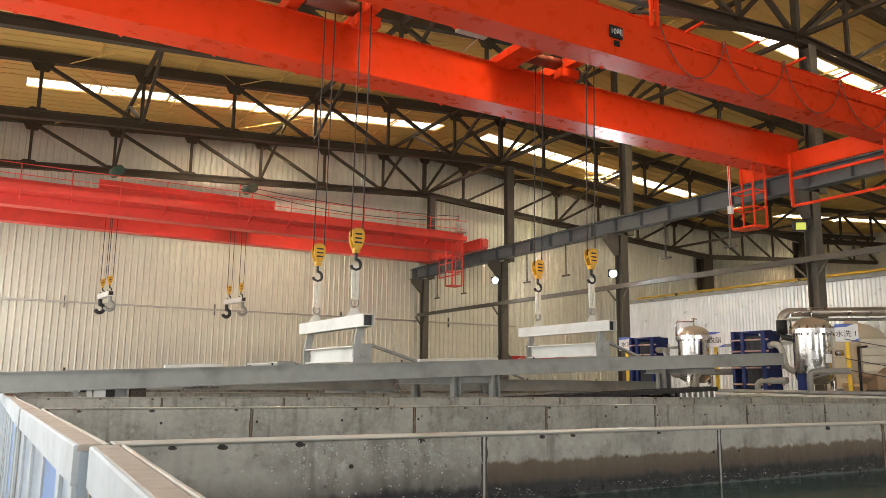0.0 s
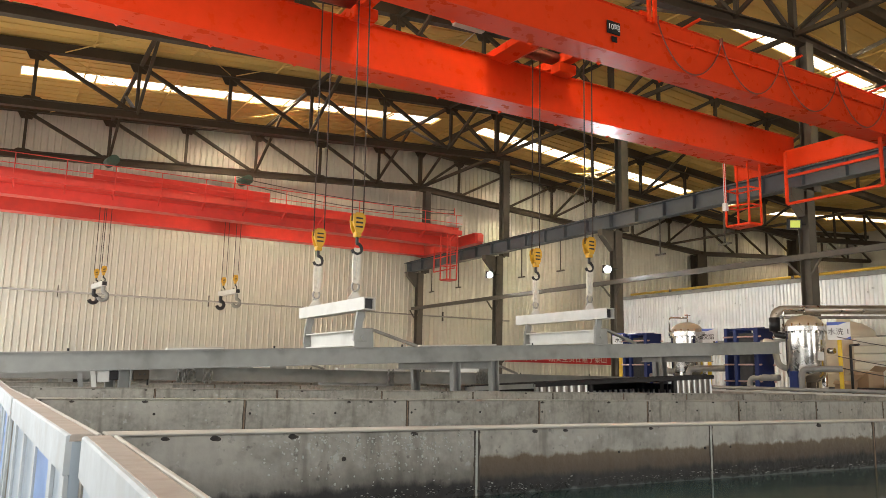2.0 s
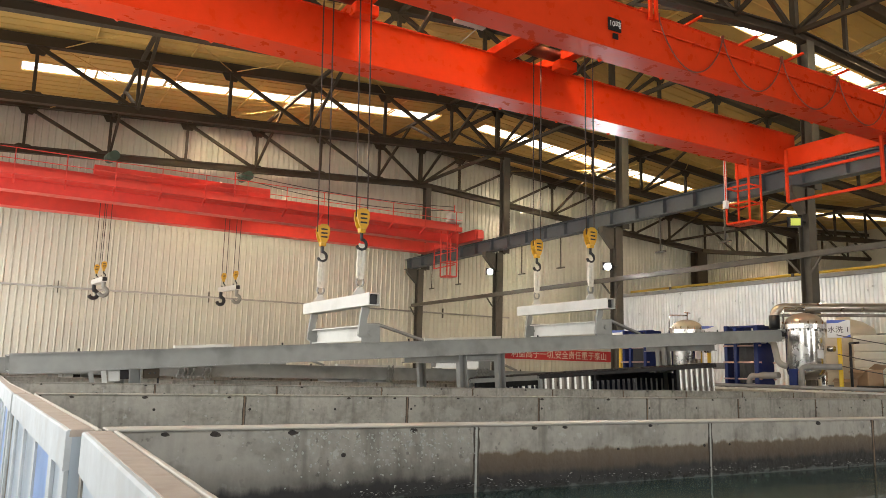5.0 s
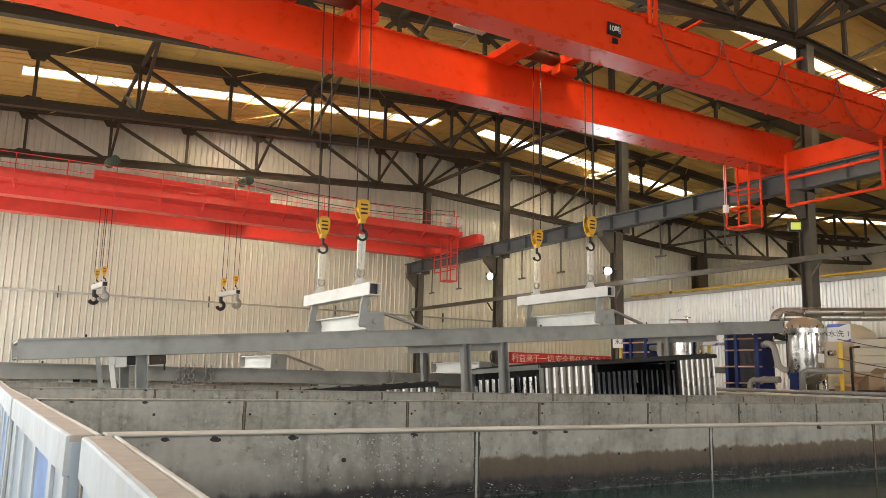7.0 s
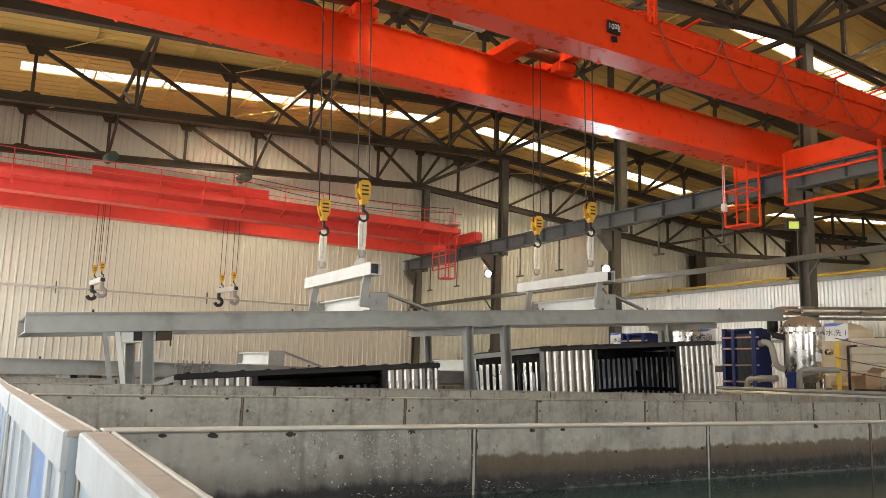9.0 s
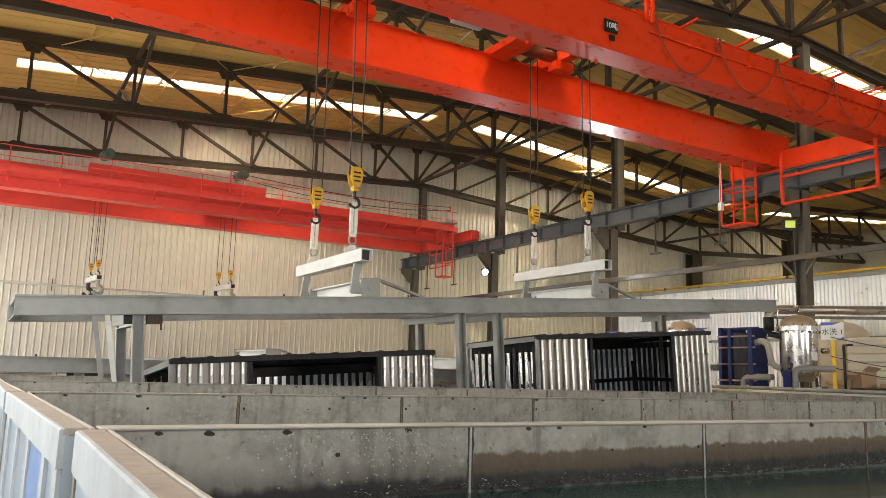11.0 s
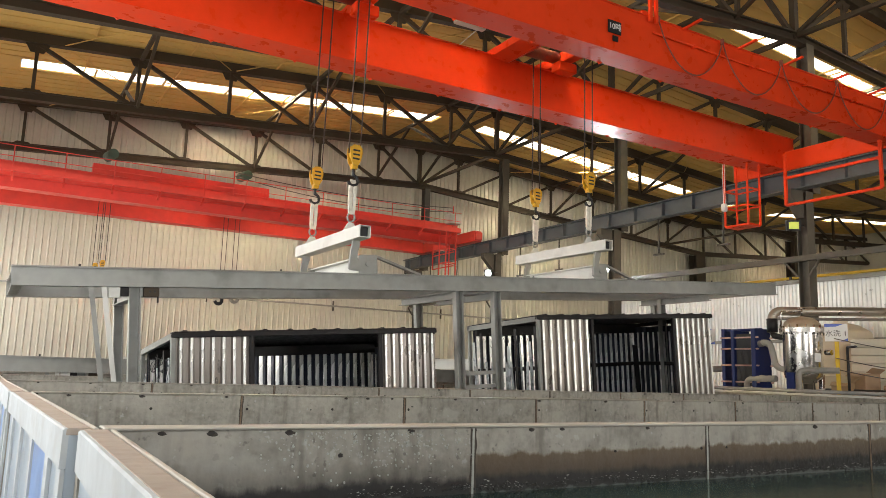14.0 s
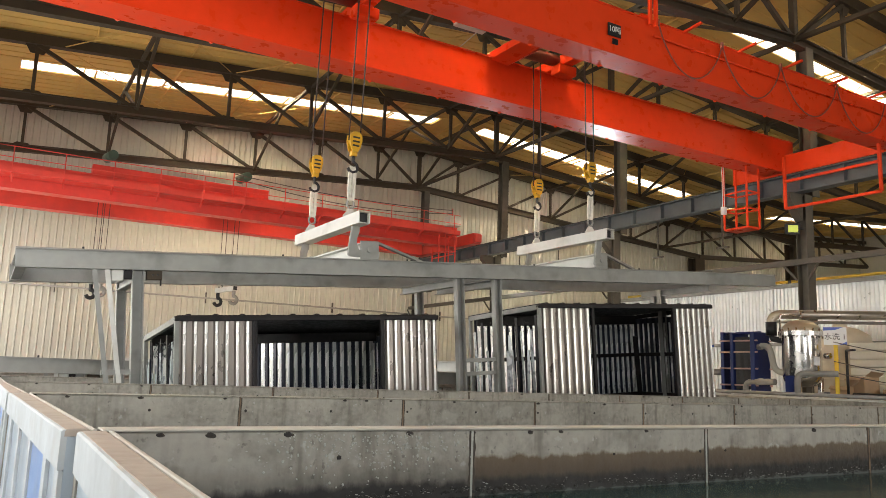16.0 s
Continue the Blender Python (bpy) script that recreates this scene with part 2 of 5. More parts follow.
M_PVC = mat("grey_pvc_pipe", (0.27, 0.26, 0.245), 0.45, 0, 0.2, 9.0, 1.4, 0.08, (0.14, 0.12, 0.1), 0.5)
M_COPPER = mat("pinkish_tie_rod", (0.55, 0.36, 0.33), 0.4, 0.6, 0.2, 14.0, 2.0, 0.05)
M_YPOLE = mat("yellow_pole_paint", (0.75, 0.5, 0.02), 0.45, 0, 0.15, 8.0, 1.0, 0.05)
M_SIGN = mat("white_sign_face", (0.80, 0.80, 0.80), 0.5, 0, 0.05, 8.0, 1.0, 0.0)
M_SIGNBLUE = mat("blue_sign_stripe", (0.10, 0.16, 0.55), 0.5, 0, 0.05, 8.0, 1.0, 0.0)
M_INK = mat("black_ink", (0.03, 0.03, 0.035), 0.6, 0, 0.1, 8.0, 1.0, 0.0)
M_TAN = mat("tan_plastic_tank", (0.60, 0.52, 0.40), 0.5, 0, 0.15, 4.0, 0.8, 0.05)
M_CREAMTANK = mat("cream_plastic_tank", (0.80, 0.77, 0.67), 0.5, 0, 0.12, 4.0, 0.8, 0.05)
M_CARD = mat("brown_cardboard", (0.42, 0.28, 0.17), 0.8, 0, 0.15, 10.0, 2.0, 0.1)
M_BANNER = mat("red_banner_cloth", (0.50, 0.03, 0.035), 0.7, 0, 0.12, 8.0, 1.0, 0.05)
M_BANNERTEXT = mat("pale_banner_lettering", (0.75, 0.62, 0.55), 0.7, 0, 0.1, 8.0, 1.0, 0.0)
M_GASPIPE = mat("yellow_gas_pipe", (0.62, 0.42, 0.05), 0.5, 0, 0.2, 8.0, 1.0, 0.05)
M_VENT = mat("dull_steel_pipe", (0.42, 0.37, 0.31), 0.35, 0.8, 0.2, 8.0, 1.2, 0.08)
M_CABLE = mat("grey_rubber_cable", (0.10, 0.085, 0.08), 0.7, 0, 0.2, 20.0, 3.0, 0.1)
M_FESTOON = mat("red_brown_festoon_cable", (0.26, 0.075, 0.05), 0.6, 0, 0.3, 20.0, 3.0, 0.1)
M_CRUST = mat("pale_dried_salt_crust", (0.42, 0.42, 0.38), 0.8, 0, 0.4, 30.0, 6.0, 0.3)
M_SCUM = mat("black_acid_scum", (0.012, 0.011, 0.009), 0.45, 0, 0.4, 30.0, 6.0, 0.3)
M_FLAT = mat("pale_blue_grey_steel_flat", (0.50, 0.535, 0.56), 0.3, 0.3, 0.3, 9.0, 2.0, 0.1)
M_GREEN = mat("green_motor_paint", (0.05, 0.10, 0.075), 0.5, 0, 0.2, 9.0, 1.0, 0.05)
M_SKYLIGHT = glow("translucent_roof_light", (1.0, 0.95, 0.84), 2.0)
M_LENS = glow("lit_floodlight_lens", (0.92, 0.97, 1.0), 30.0)
M_LENSDIM = glow("greenish_floodlight_lens", (0.62, 0.70, 0.12), 0.2)
M_LAMPBODY = mat("black_lamp_housing", (0.02, 0.02, 0.022), 0.5, 0.3, 0.2, 12.0, 2.0, 0.05)


def liquid():
    m = mat("dark_green_acid", (0.018, 0.055, 0.046), 0.08, 0, 0.3, 3.0, 0.8, 0.0)
    nt = m.node_tree
    b = nt.nodes["Principled BSDF"]
    w = nt.nodes.new("ShaderNodeTexNoise")
    w.inputs["Scale"].default_value, w.inputs["Detail"].default_value = 4.5, 3
    bp = nt.nodes.new("ShaderNodeBump")
    bp.inputs["Strength"].default_value, bp.inputs["Distance"].default_value = 0.25, 0.03
    nt.links.new(w.outputs[0], bp.inputs["Height"])
    nt.links.new(bp.outputs[0], b.inputs["Normal"])
    return m


M_LIQUID = liquid()

# ---- mesh helpers ----


def bm_box(bm, x0, x1, y0, y1, z0, z1, m=None):
    vs = [bm.verts.new(v) for v in ((x0, y0, z0), (x1, y0, z0), (x1, y1, z0), (x0, y1, z0), (x0, y0, z1), (x1, y0, z1), (x1, y1, z1), (x0, y1, z1))]
    for f in ((3, 2, 1, 0), (4, 5, 6, 7), (0, 1, 5, 4), (1, 2, 6, 5), (2, 3, 7, 6), (3, 0, 4, 7)):
        bm.faces.new([vs[i] for i in f])
    if m is not None:
        for v in vs:
            v.co = m @ v.co
    return vs


def bm_round(bm, x0, x1, y0, y1, z0, z1, r=0.008, seg=2):
    b2 = bmesh.new()
    bm_box(b2, x0, x1, y0, y1, z0, z1)
    bmesh.ops.bevel(b2, geom=b2.edges[:], offset=r, segments=seg, affect="EDGES", profile=0.6)
    join(bm, b2)


def join(bm, other):
    index = {v: bm.verts.new(v.co) for v in other.verts}
    for f in other.faces:
        bm.faces.new([index[v] for v in f.verts]).smooth = f.smooth
    other.free()


def axes(p, q, up=(0, 0, 1)):
    p, q = Vector(p), Vector(q)
    d = (q - p).normalized()
    u = Vector(up)
    if abs(d.dot(u)) > 0.97:
        u = Vector((0, 1, 0))
    s = d.cross(u).normalized()
    return p, q, s, s.cross(d).normalized()


def sweep(bm, profile, p, q, up=(0, 0, 1)):
    """Closed profile of (side, up) points drawn from p to q."""
    p, q, s, u = axes(p, q, up)
    a = [bm.verts.new(p + s * x + u * y) for x, y in profile]
    b = [bm.verts.new(q + s * x + u * y) for x, y in profile]
    n = len(profile)
    for i in range(n):
        bm.faces.new((a[i], a[(i + 1) % n], b[(i + 1) % n], b[i]))
    bm.faces.new(a[::-1])
    bm.faces.new(b)


def bar(bm, p, q, w, h, up=(0, 0, 1)):
    sweep(bm, ((-w / 2, -h / 2), (w / 2, -h / 2), (w / 2, h / 2), (-w / 2, h / 2)), p, q, up)


def angle_bar(bm, p, q, w, t=0.012):
    sweep(bm, ((0, 0), (w, 0), (w, t), (t, t), (t, w), (0, w)), p, q)


def i_profile(w, h, tf, tw):
    return ((-w / 2, 0), (w / 2, 0), (w / 2, tf), (tw / 2, tf), (tw / 2, h - tf), (w / 2, h - tf), (w / 2, h), (-w / 2, h), (-w / 2, h - tf), (-tw / 2, h - tf), (-tw / 2, tf), (-w / 2, tf))


def tube(bm, points, r, n=10, caps=True):
    pts = [Vector(p) for p in points]
    rings = []
    for i, p in enumerate(pts):
        d = (pts[min(i + 1, len(pts) - 1)] - pts[max(i - 1, 0)]).normalized()
        u = Vector((0, 0, 1)) if abs(d.z) < 0.9 else Vector((0, 1, 0))
        s = d.cross(u).normalized()
        u = s.cross(d)
        rings.append([bm.verts.new(p + (s * math.cos(2 * math.pi * k / n) + u * math.sin(2 * math.pi * k / n)) * r) for k in range(n)])
    for a, b in zip(rings, rings[1:]):
        # pair the rings at the least twist
        best = min(range(n), key=lambda o: sum((a[k].co - b[(k + o) % n].co).length for k in range(n)))
        for k in range(n):
            bm.faces.new((a[k], a[(k + 1) % n], b[(k + 1 + best) % n], b[(k + best) % n])).smooth = True
    if caps:
        bm.faces.new(rings[0][::-1])
        bm.faces.new(rings[-1])


def bend(a, b, c, r, n=5):
    """Points of a round elbow at b between a and c."""
    a, b, c = Vector(a), Vector(b), Vector(c)
    p, q = b + (a - b).normalized() * r, b + (c - b).normalized() * r
    return [tuple(p.lerp(b, t).lerp(b.lerp(q, t), t)) for t in [i / n for i in range(n + 1)]]


def lathe(bm, profile, cx=0, cy=0, cz=0, n=24, smooth=True):
    """(radius, height) points turned about the z axis."""
    rings = []
    for r, z in profile:
        rings.append([bm.verts.new((cx + r * math.cos(2 * math.pi * k / n), cy + r * math.sin(2 * math.pi * k / n), cz + z)) for k in range(n)] if r > 1e-5 else [bm.verts.new((cx, cy, cz + z))])
    for a, b in zip(rings, rings[1:]):
        for k in range(n):
            if len(a) == 1 and len(b) > 1:
                f = bm.faces.new((a[0], b[k], b[(k + 1) % n]))
            elif len(b) == 1 and len(a) > 1:
                f = bm.faces.new((a[k], a[(k + 1) % n], b[0]))
            elif len(a) > 1:
                f = bm.faces.new((a[k], a[(k + 1) % n], b[(k + 1) % n], b[k]))
            f.smooth = smooth


def extrude_xz(bm, outline, y0, y1):
    """A flat outline of (x, z) points given thickness in y."""
    a = [bm.verts.new((x, y0, z)) for x, z in outline]
    b = [bm.verts.new((x, y1, z)) for x, z in outline]
    n = len(outline)
    bm.faces.new(a)
    bm.faces.new(b[::-1])
    for i in range(n):
        bm.faces.new((a[i], b[i], b[(i + 1) % n], a[(i + 1) % n]))


def mesh_of(name, bm, material):
    bmesh.ops.recalc_face_normals(bm, faces=bm.faces)
    me = bpy.data.meshes.new(name)
    bm.to_mesh(me)
    bm.free()
    me.materials.append(material)
    return me


def part(name, bm, material, parent, label=""):
    ob = new(name, mesh_of(name, bm, material))
    ob.parent = parent
    return tagged(ob, label)


def single(name, bm, material, label, category="", group="", kind=""):
    return tagged(new(name, mesh_of(name, bm, material)), label, category, group, kind)


def thing(name, label, category, group="", at=None, kind=""):
    ob = tagged(new(name), label, category, group, kind)
    ob.empty_display_size = 0.2
    if at is not None:
        ob.matrix_basis = at
    return ob


def lettering(name, body, size, material, parent, m, label=""):
    data = bpy.data.curves.new(name, "FONT")
    data.body, data.size, data.align_x, data.align_y, data.extrude = body, size, "CENTER", "CENTER", 0.003
    tmp = new(name + "_curve", data)
    me = bpy.data.meshes.new_from_object(tmp)
    bpy.data.objects.remove(tmp)
    me.materials.clear()
    me.materials.append(material)
    ob = new(name, me)
    ob.parent, ob.matrix_basis = parent, m
    return tagged(ob, label)


def rod(name, p, q, r, material, parent, label="", n=8):
    bm = bmesh.new()
    tube(bm, [p, q], r, n)
    return part(name, bm, material, parent, label)


def slab(name, x0, x1, y0, y1, z0, z1, material, parent, label="", r=0.006):
    bm = bmesh.new()
    bm_round(bm, x0, x1, y0, y1, z0, z1, r, 1)
    return part(name, bm, material, parent, label)


def corrugated(bm, x0, x1, z0, z1, y, pitch, depth, flat=0.5, thick=0.012):
    """Upright trapezoid sheet in the xz plane, ribs towards -y, with a back face."""
    xs, n = [], max(1, round((x1 - x0) / pitch))
    p = (x1 - x0) / n
    for i in range(n):
        a = x0 + i * p
        s = p * (1 - flat) / 4
        xs += [(a, 0), (a + p * flat / 2, 0), (a + p * flat / 2 + s, depth), (a + p * flat + s, depth), (a + p * flat + 2 * s, 0)]
    xs.append((x1, 0))
    front = [(bm.verts.new((x, y - d, z0)), bm.verts.new((x, y - d, z1))) for x, d in xs]
    back = [(bm.verts.new((x, y - d + thick, z0)), bm.verts.new((x, y - d + thick, z1))) for x, d in xs]
    for (a, b), (c, d) in zip(front, front[1:]):
        bm.faces.new((a, c, d, b))
    for (a, b), (c, d) in zip(back, back[1:]):
        bm.faces.new((b, d, c, a))
    for (a, b), (c, d), (e, f), (g, h) in zip(front, front[1:], back, back[1:]):
        bm.faces.new((b, d, h, f))
        bm.faces.new((a, e, g, c))
    for f, g in ((front[0], back[0]), (front[-1], back[-1])):
        bm.faces.new((f[0], f[1], g[1], g[0]))

# ---- the hall ----
WX0, WX1, WY0, WY1 = -2.3, 48.0, -9.5, 28.62
PIT_X0, PIT_X1 = 0.33, 12.45


def build_floor():
    bm = bmesh.new()
    for x0, x1, y0, y1 in ((WX0, PIT_X0, WY0, WY1), (PIT_X1, WX1, WY0, WY1), (PIT_X0, PIT_X1, WY0, -0.45), (PIT_X0, PIT_X1, 17.2, WY1)):
        bm_box(bm, x0, x1, y0, y1, -0.2, 0)
    bm_box(bm, PIT_X0 - 0.2, PIT_X1 + 0.2, -0.6, 17.4, -1.5, -1.3)
    single("floor", bm, M_FLOOR, "grey concrete hall floor round the sunken tanks", "floor", kind="structure")


def wall_sheet(bm, x0, x1, y, pitch, depth, z0, top):
    """Profiled wall sheet with narrow ribs whose top follows the roof."""
    pts, n = [], round((x1 - x0) / pitch)
    for i in range(n):
        a = x0 + i * pitch
        pts += [(a, 0), (a + 0.02, depth), (a + 0.05, depth), (a + 0.07, 0)]
    pts.append((x1, 0))
    v = [(bm.verts.new((x, y - d, z0)), bm.verts.new((x, y - d, top(x)))) for x, d in pts]
    for (a, b), (c, d) in zip(v, v[1:]):
        bm.faces.new((a, c, d, b))


def build_walls():
    bm = bmesh.new()
    wall_sheet(bm, WX0, WX1, WY1, 0.212, 0.035, 0.0, roof_z)
    w = single("wall_north", bm, M_SHEET, "cream profiled steel sheet gable wall", "wall", kind="structure")
    bm = bmesh.new()
    bm_box(bm, WX0, WX1, WY1 + 0.01, WY1 + 0.16, 0, 11.4)
    part("outer_skin", bm, M_SHEET, w)
    bm = bmesh.new()
    for z0, z1 in ((0, 1.2), (7.3, 10.2)):
        bm_box(bm, WX0 - 0.15, WX0, WY0, WY1, z0, z1)
    for y0, y1 in ((WY0, 1.0), (27.6, WY1)):
        bm_box(bm, WX0 - 0.15, WX0, y0, y1, 1.2, 7.3)
    single("wall_west", bm, M_SHEET, "cream steel sheet side wall with a long window band", "wall", kind="structure")
    bm = bmesh.new()
    bm_box(bm, WX1, WX1 + 0.15, WY0, WY1, 0, 11.4)
    single("wall_east", bm, M_SHEET, "cream steel sheet side wall", "wall", kind="structure")
    bm = bmesh.new()
    bm_box(bm, WX0, -2.05, WY0 - 0.15, WY0, 0, 11.4)
    for x0, x1 in ((3.05, 9.4), (13.6, 22.3), (30.1, WX1)):
        bm_box(bm, x0, x1, WY0 - 0.15, WY0, 0, 11.4)
    # openings added out of view for the two south fill lamps
    for x0, x1 in ((9.4, 13.6), (22.3, 30.1)):
        for z0, z1 in ((0, 0.9), (6.1, 11.4)):
            bm_box(bm, x0, x1, WY0 - 0.15, WY0, z0, z1)
    bm_box(bm, -2.05, 3.05, WY0 - 0.15, WY0, 7.0, 11.4)
    single("wall_south", bm, M_SHEET, "cream steel sheet gable wall with an open gate", "wall", kind="structure")


# the third strip is out of view, added to light the far girder
STRIPS = ((24.6, 25.4), (12.95, 13.4), (8.55, 9.05))


def build_roof():
    bm = bmesh.new()
    cuts = [WY0]
    for a, b in sorted(STRIPS):
        cuts += [a, b]
    cuts.append(WY1)
    for i, (y0, y1) in enumerate(zip(cuts, cuts[1:])):
        spans = ((WX0, RX), (RX, VALLEY), (VALLEY, WX1)) if i % 2 == 0 else ((WX0, 0.1), (14.2, RX), (RX, 16.2), (28.0, 29.7), (31.0, VALLEY), (VALLEY, 34.2), (45.0, WX1))
        for x0, x1 in spans:
            vs = [bm.verts.new(p) for p in ((x0, y0, roof_z(x0)), (x1, y0, roof_z(x1)), (x1, y1, roof_z(x1)), (x0, y1, roof_z(x0)), (x0, y0, roof_z(x0) + 0.1), (x1, y0, roof_z(x1) + 0.1), (x1, y1, roof_z(x1) + 0.1), (x0, y1, roof_z(x0) + 0.1))]
            for f in ((3, 2, 1, 0), (4, 5, 6, 7), (0, 1, 5, 4), (1, 2, 6, 5), (2, 3, 7, 6), (3, 0, 4, 7)):
                bm.faces.new([vs[k] for k in f])
    # purlins and sheet ribs belong to the ceiling
    for k in range(-6, 7):
        x = RX + 2.57 * k + (0.6 if k > 0 else -0.6 if k < 0 else 0)
        bar(bm, (x, WY0, roof_z(x) - 0.03), (x, WY1, roof_z(x) - 0.03), 0.03, 0.06)
    y = WY0 + 0.3
    while y < WY1:
        if not any(a - 0.1 < y < b + 0.1 for a, b in STRIPS):
            for x0, x1 in ((WX0, RX), (RX, VALLEY), (VALLEY, WX1)):
                bar(bm, (x0, y, roof_z(x0) - 0.01), (x1, y, roof_z(x1) - 0.01), 0.05, 0.02)
        y += 0.42
    single("ceiling", bm, M_ROOF, "ochre profiled steel roof sheets on purlins", "ceiling", kind="structure")
    n = 0
    for y0, y1 in STRIPS:
        for x0, x1, k in ((0.1, 14.2, 7), (16.2, 28.0, 7), (29.7, 31.0, 1), (34.2, 45.0, 6)):
            n += 1
            w = thing("window_%d" % n, "white translucent roof light strip between purlins", "roof light", kind="structure")
            for i in range(k):
                a, b = x0 + (x1 - x0) * i / k, x0 + (x1 - x0) * (i + 1) / k
                bm = bmesh.new()
                bar(bm, (a + 0.02, (y0 + y1) / 2, roof_z(a) + 0.05), (b - 0.02, (y0 + y1) / 2, roof_z(b) + 0.05), y1 - y0, 0.02)
                part("pane", bm, M_SKYLIGHT, w)
                bm = bmesh.new()
                bar(bm, (b, y0, roof_z(b) - 0.03), (b, y1, roof_z(b) - 0.03), 0.05, 0.03)
                part("glazing_bar", bm, M_ROOF, w)


CHORD = 9.32        # lower chord at the ridge
CFALL = 0.066


def chord_z(x):
    return CHORD - CFALL * abs(x - RX)


def top_z(x):
    return 11.12 - 0.076 * abs(x - RX)


def build_truss():
    t = thing("roof_truss", "dark grey welded steel roof truss of chords and braces", "truss", "roof trusses", pose(0, COLS[0], 0))
    for s in (-1, 1):
        xe = RX + s * 17.2
        bm = bmesh.new()
        sweep(bm, i_profile(0.2, 0.24, 0.03, 0.03), (RX, 0, chord_z(RX) - 0.02), (xe, 0, chord_z(xe) - 0.02))
        part("bottom_chord", bm, M_DARK, t)
        bm = bmesh.new()
        bar(bm, (RX, 0, top_z(RX) + 0.04), (xe, 0, top_z(xe) + 0.04), 0.22, 0.28)
        part("top_chord", bm, M_DARK, t)
        nodes = [RX + s * (1.95 + 2.57 * k) for k in range(6)]
        xs = [RX] + nodes
        for i, x in enumerate(xs):
            if i:
                bm = bmesh.new()
                bar(bm, (x, 0, chord_z(x) + 0.15), (x, 0, top_z(x)), 0.09, 0.09)
                part("upright", bm, M_DARK, t)
                a = xs[i - 1]
                bm = bmesh.new()
                bar(bm, (x, 0, top_z(x) - 0.1), (a + s * 0.15, 0, chord_z(a) + 0.2), 0.1, 0.1)
                part("diagonal", bm, M_DARK, t)
            for z, up in ((chord_z(x) + 0.2, 1), (top_z(x) - 0.1, -1)):
                bm = bmesh.new()
                extrude_xz(bm, [(x - 0.3, z), (x + 0.3, z), (x + 0.16, z + up * (0.10 if up > 0 else 0.24)), (x - 0.16, z + up * (0.10 if up > 0 else 0.24))], -0.015, 0.015)
                part("gusset_plate", bm, M_DARK, t)
    bm = bmesh.new()
    bar(bm, (RX, 0, chord_z(RX)), (RX, 0, top_z(RX)), 0.14, 0.14)
    part("upright", bm, M_DARK, t)
    x0, x1 = VALLEY, WX1 - 0.2
    up = lambda x: chord_z(VALLEY) + CFALL * (x - VALLEY)
    for name, dz, h in (("bottom_chord", 0.1, 0.22), ("top_chord", 1.65, 0.2)):
        bm = bmesh.new()
        bar(bm, (x0, 0, up(x0) + dz), (x1, 0, up(x1) + dz), 0.2, h)
        part(name, bm, M_DARK, t)
    for k in range(6):
        x = x0 + 0.3 + 2.57 * k
        for a, b in (((x, 0, up(x) + 0.1), (x, 0, up(x) + 1.65)), ((x, 0, up(x) + 1.6), (x + 2.5, 0, up(x) + 0.25))):
            bm = bmesh.new()
            bar(bm, a, b, 0.09, 0.09)
            part("upright" if a[0] == b[0] else "diagonal", bm, M_DARK, t)
    for y in COLS[1:]:
        copy_thing(t, pose(0, y, 0))
    # bracing between the trusses, along the hall
    for y0, y1 in zip(COLS, COLS[1:]):
        b = thing("roof_brace", "dark grey steel bracing between two roof trusses", "bracing", "roof braces")
        for x in (RX - 12.2, RX - 7.1, RX - 2.05, RX, RX + 7.1, RX + 14.5):
            if x in (RX, RX + 14.5):
                bm = bmesh.new()
                bar(bm, (x, y0, chord_z(x) + 0.12), (x, y1, chord_z(x) + 0.12), 0.1, 0.1)
                part("bottom_tie", bm, M_DARK, b)
            bm = bmesh.new()
            bar(bm, (x, y0, top_z(x) - 0.1), (x, y1, top_z(x) - 0.1), 0.1, 0.1)
            part("top_tie", bm, M_DARK, b)
            ym = (y0 + y1) / 2
            for p, q in (((x, y0, chord_z(x) + 0.15), (x, ym, top_z(x) - 0.12)), ((x, y1, chord_z(x) + 0.15), (x, ym, top_z(x) - 0.12))):
                bm = bmesh.new()
                bar(bm, p, q, 0.08, 0.08)
                part("diagonal", bm, M_DARK, b)
        for x0, x1 in ((1.0, 5.6), (5.6, 10.7), (19.8, 24.9)):
            for ya, yb in ((y0, y1), (y1, y0)):
                rod("tie_rod", (x0, ya, roof_z(x0) - 0.3), (x1, yb, roof_z(x1) - 0.3), 0.015, M_ROOF, b, "thin sand-coloured tie rod", 6)


def h_section(bm, x, y, z0, z1, d, w, t=0.02):
    """Upright H: flanges across x, web along y."""
    bm_box(bm, x - w / 2, x + w / 2, y - d / 2, y - d / 2 + t, z0, z1)
    bm_box(bm, x - w / 2, x + w / 2, y + d / 2 - t, y + d / 2, z0, z1)
    bm_box(bm, x - t / 2, x + t / 2, y - d / 2 + t, y + d / 2 - t, z0, z1)


RAIL_TOP = 6.25


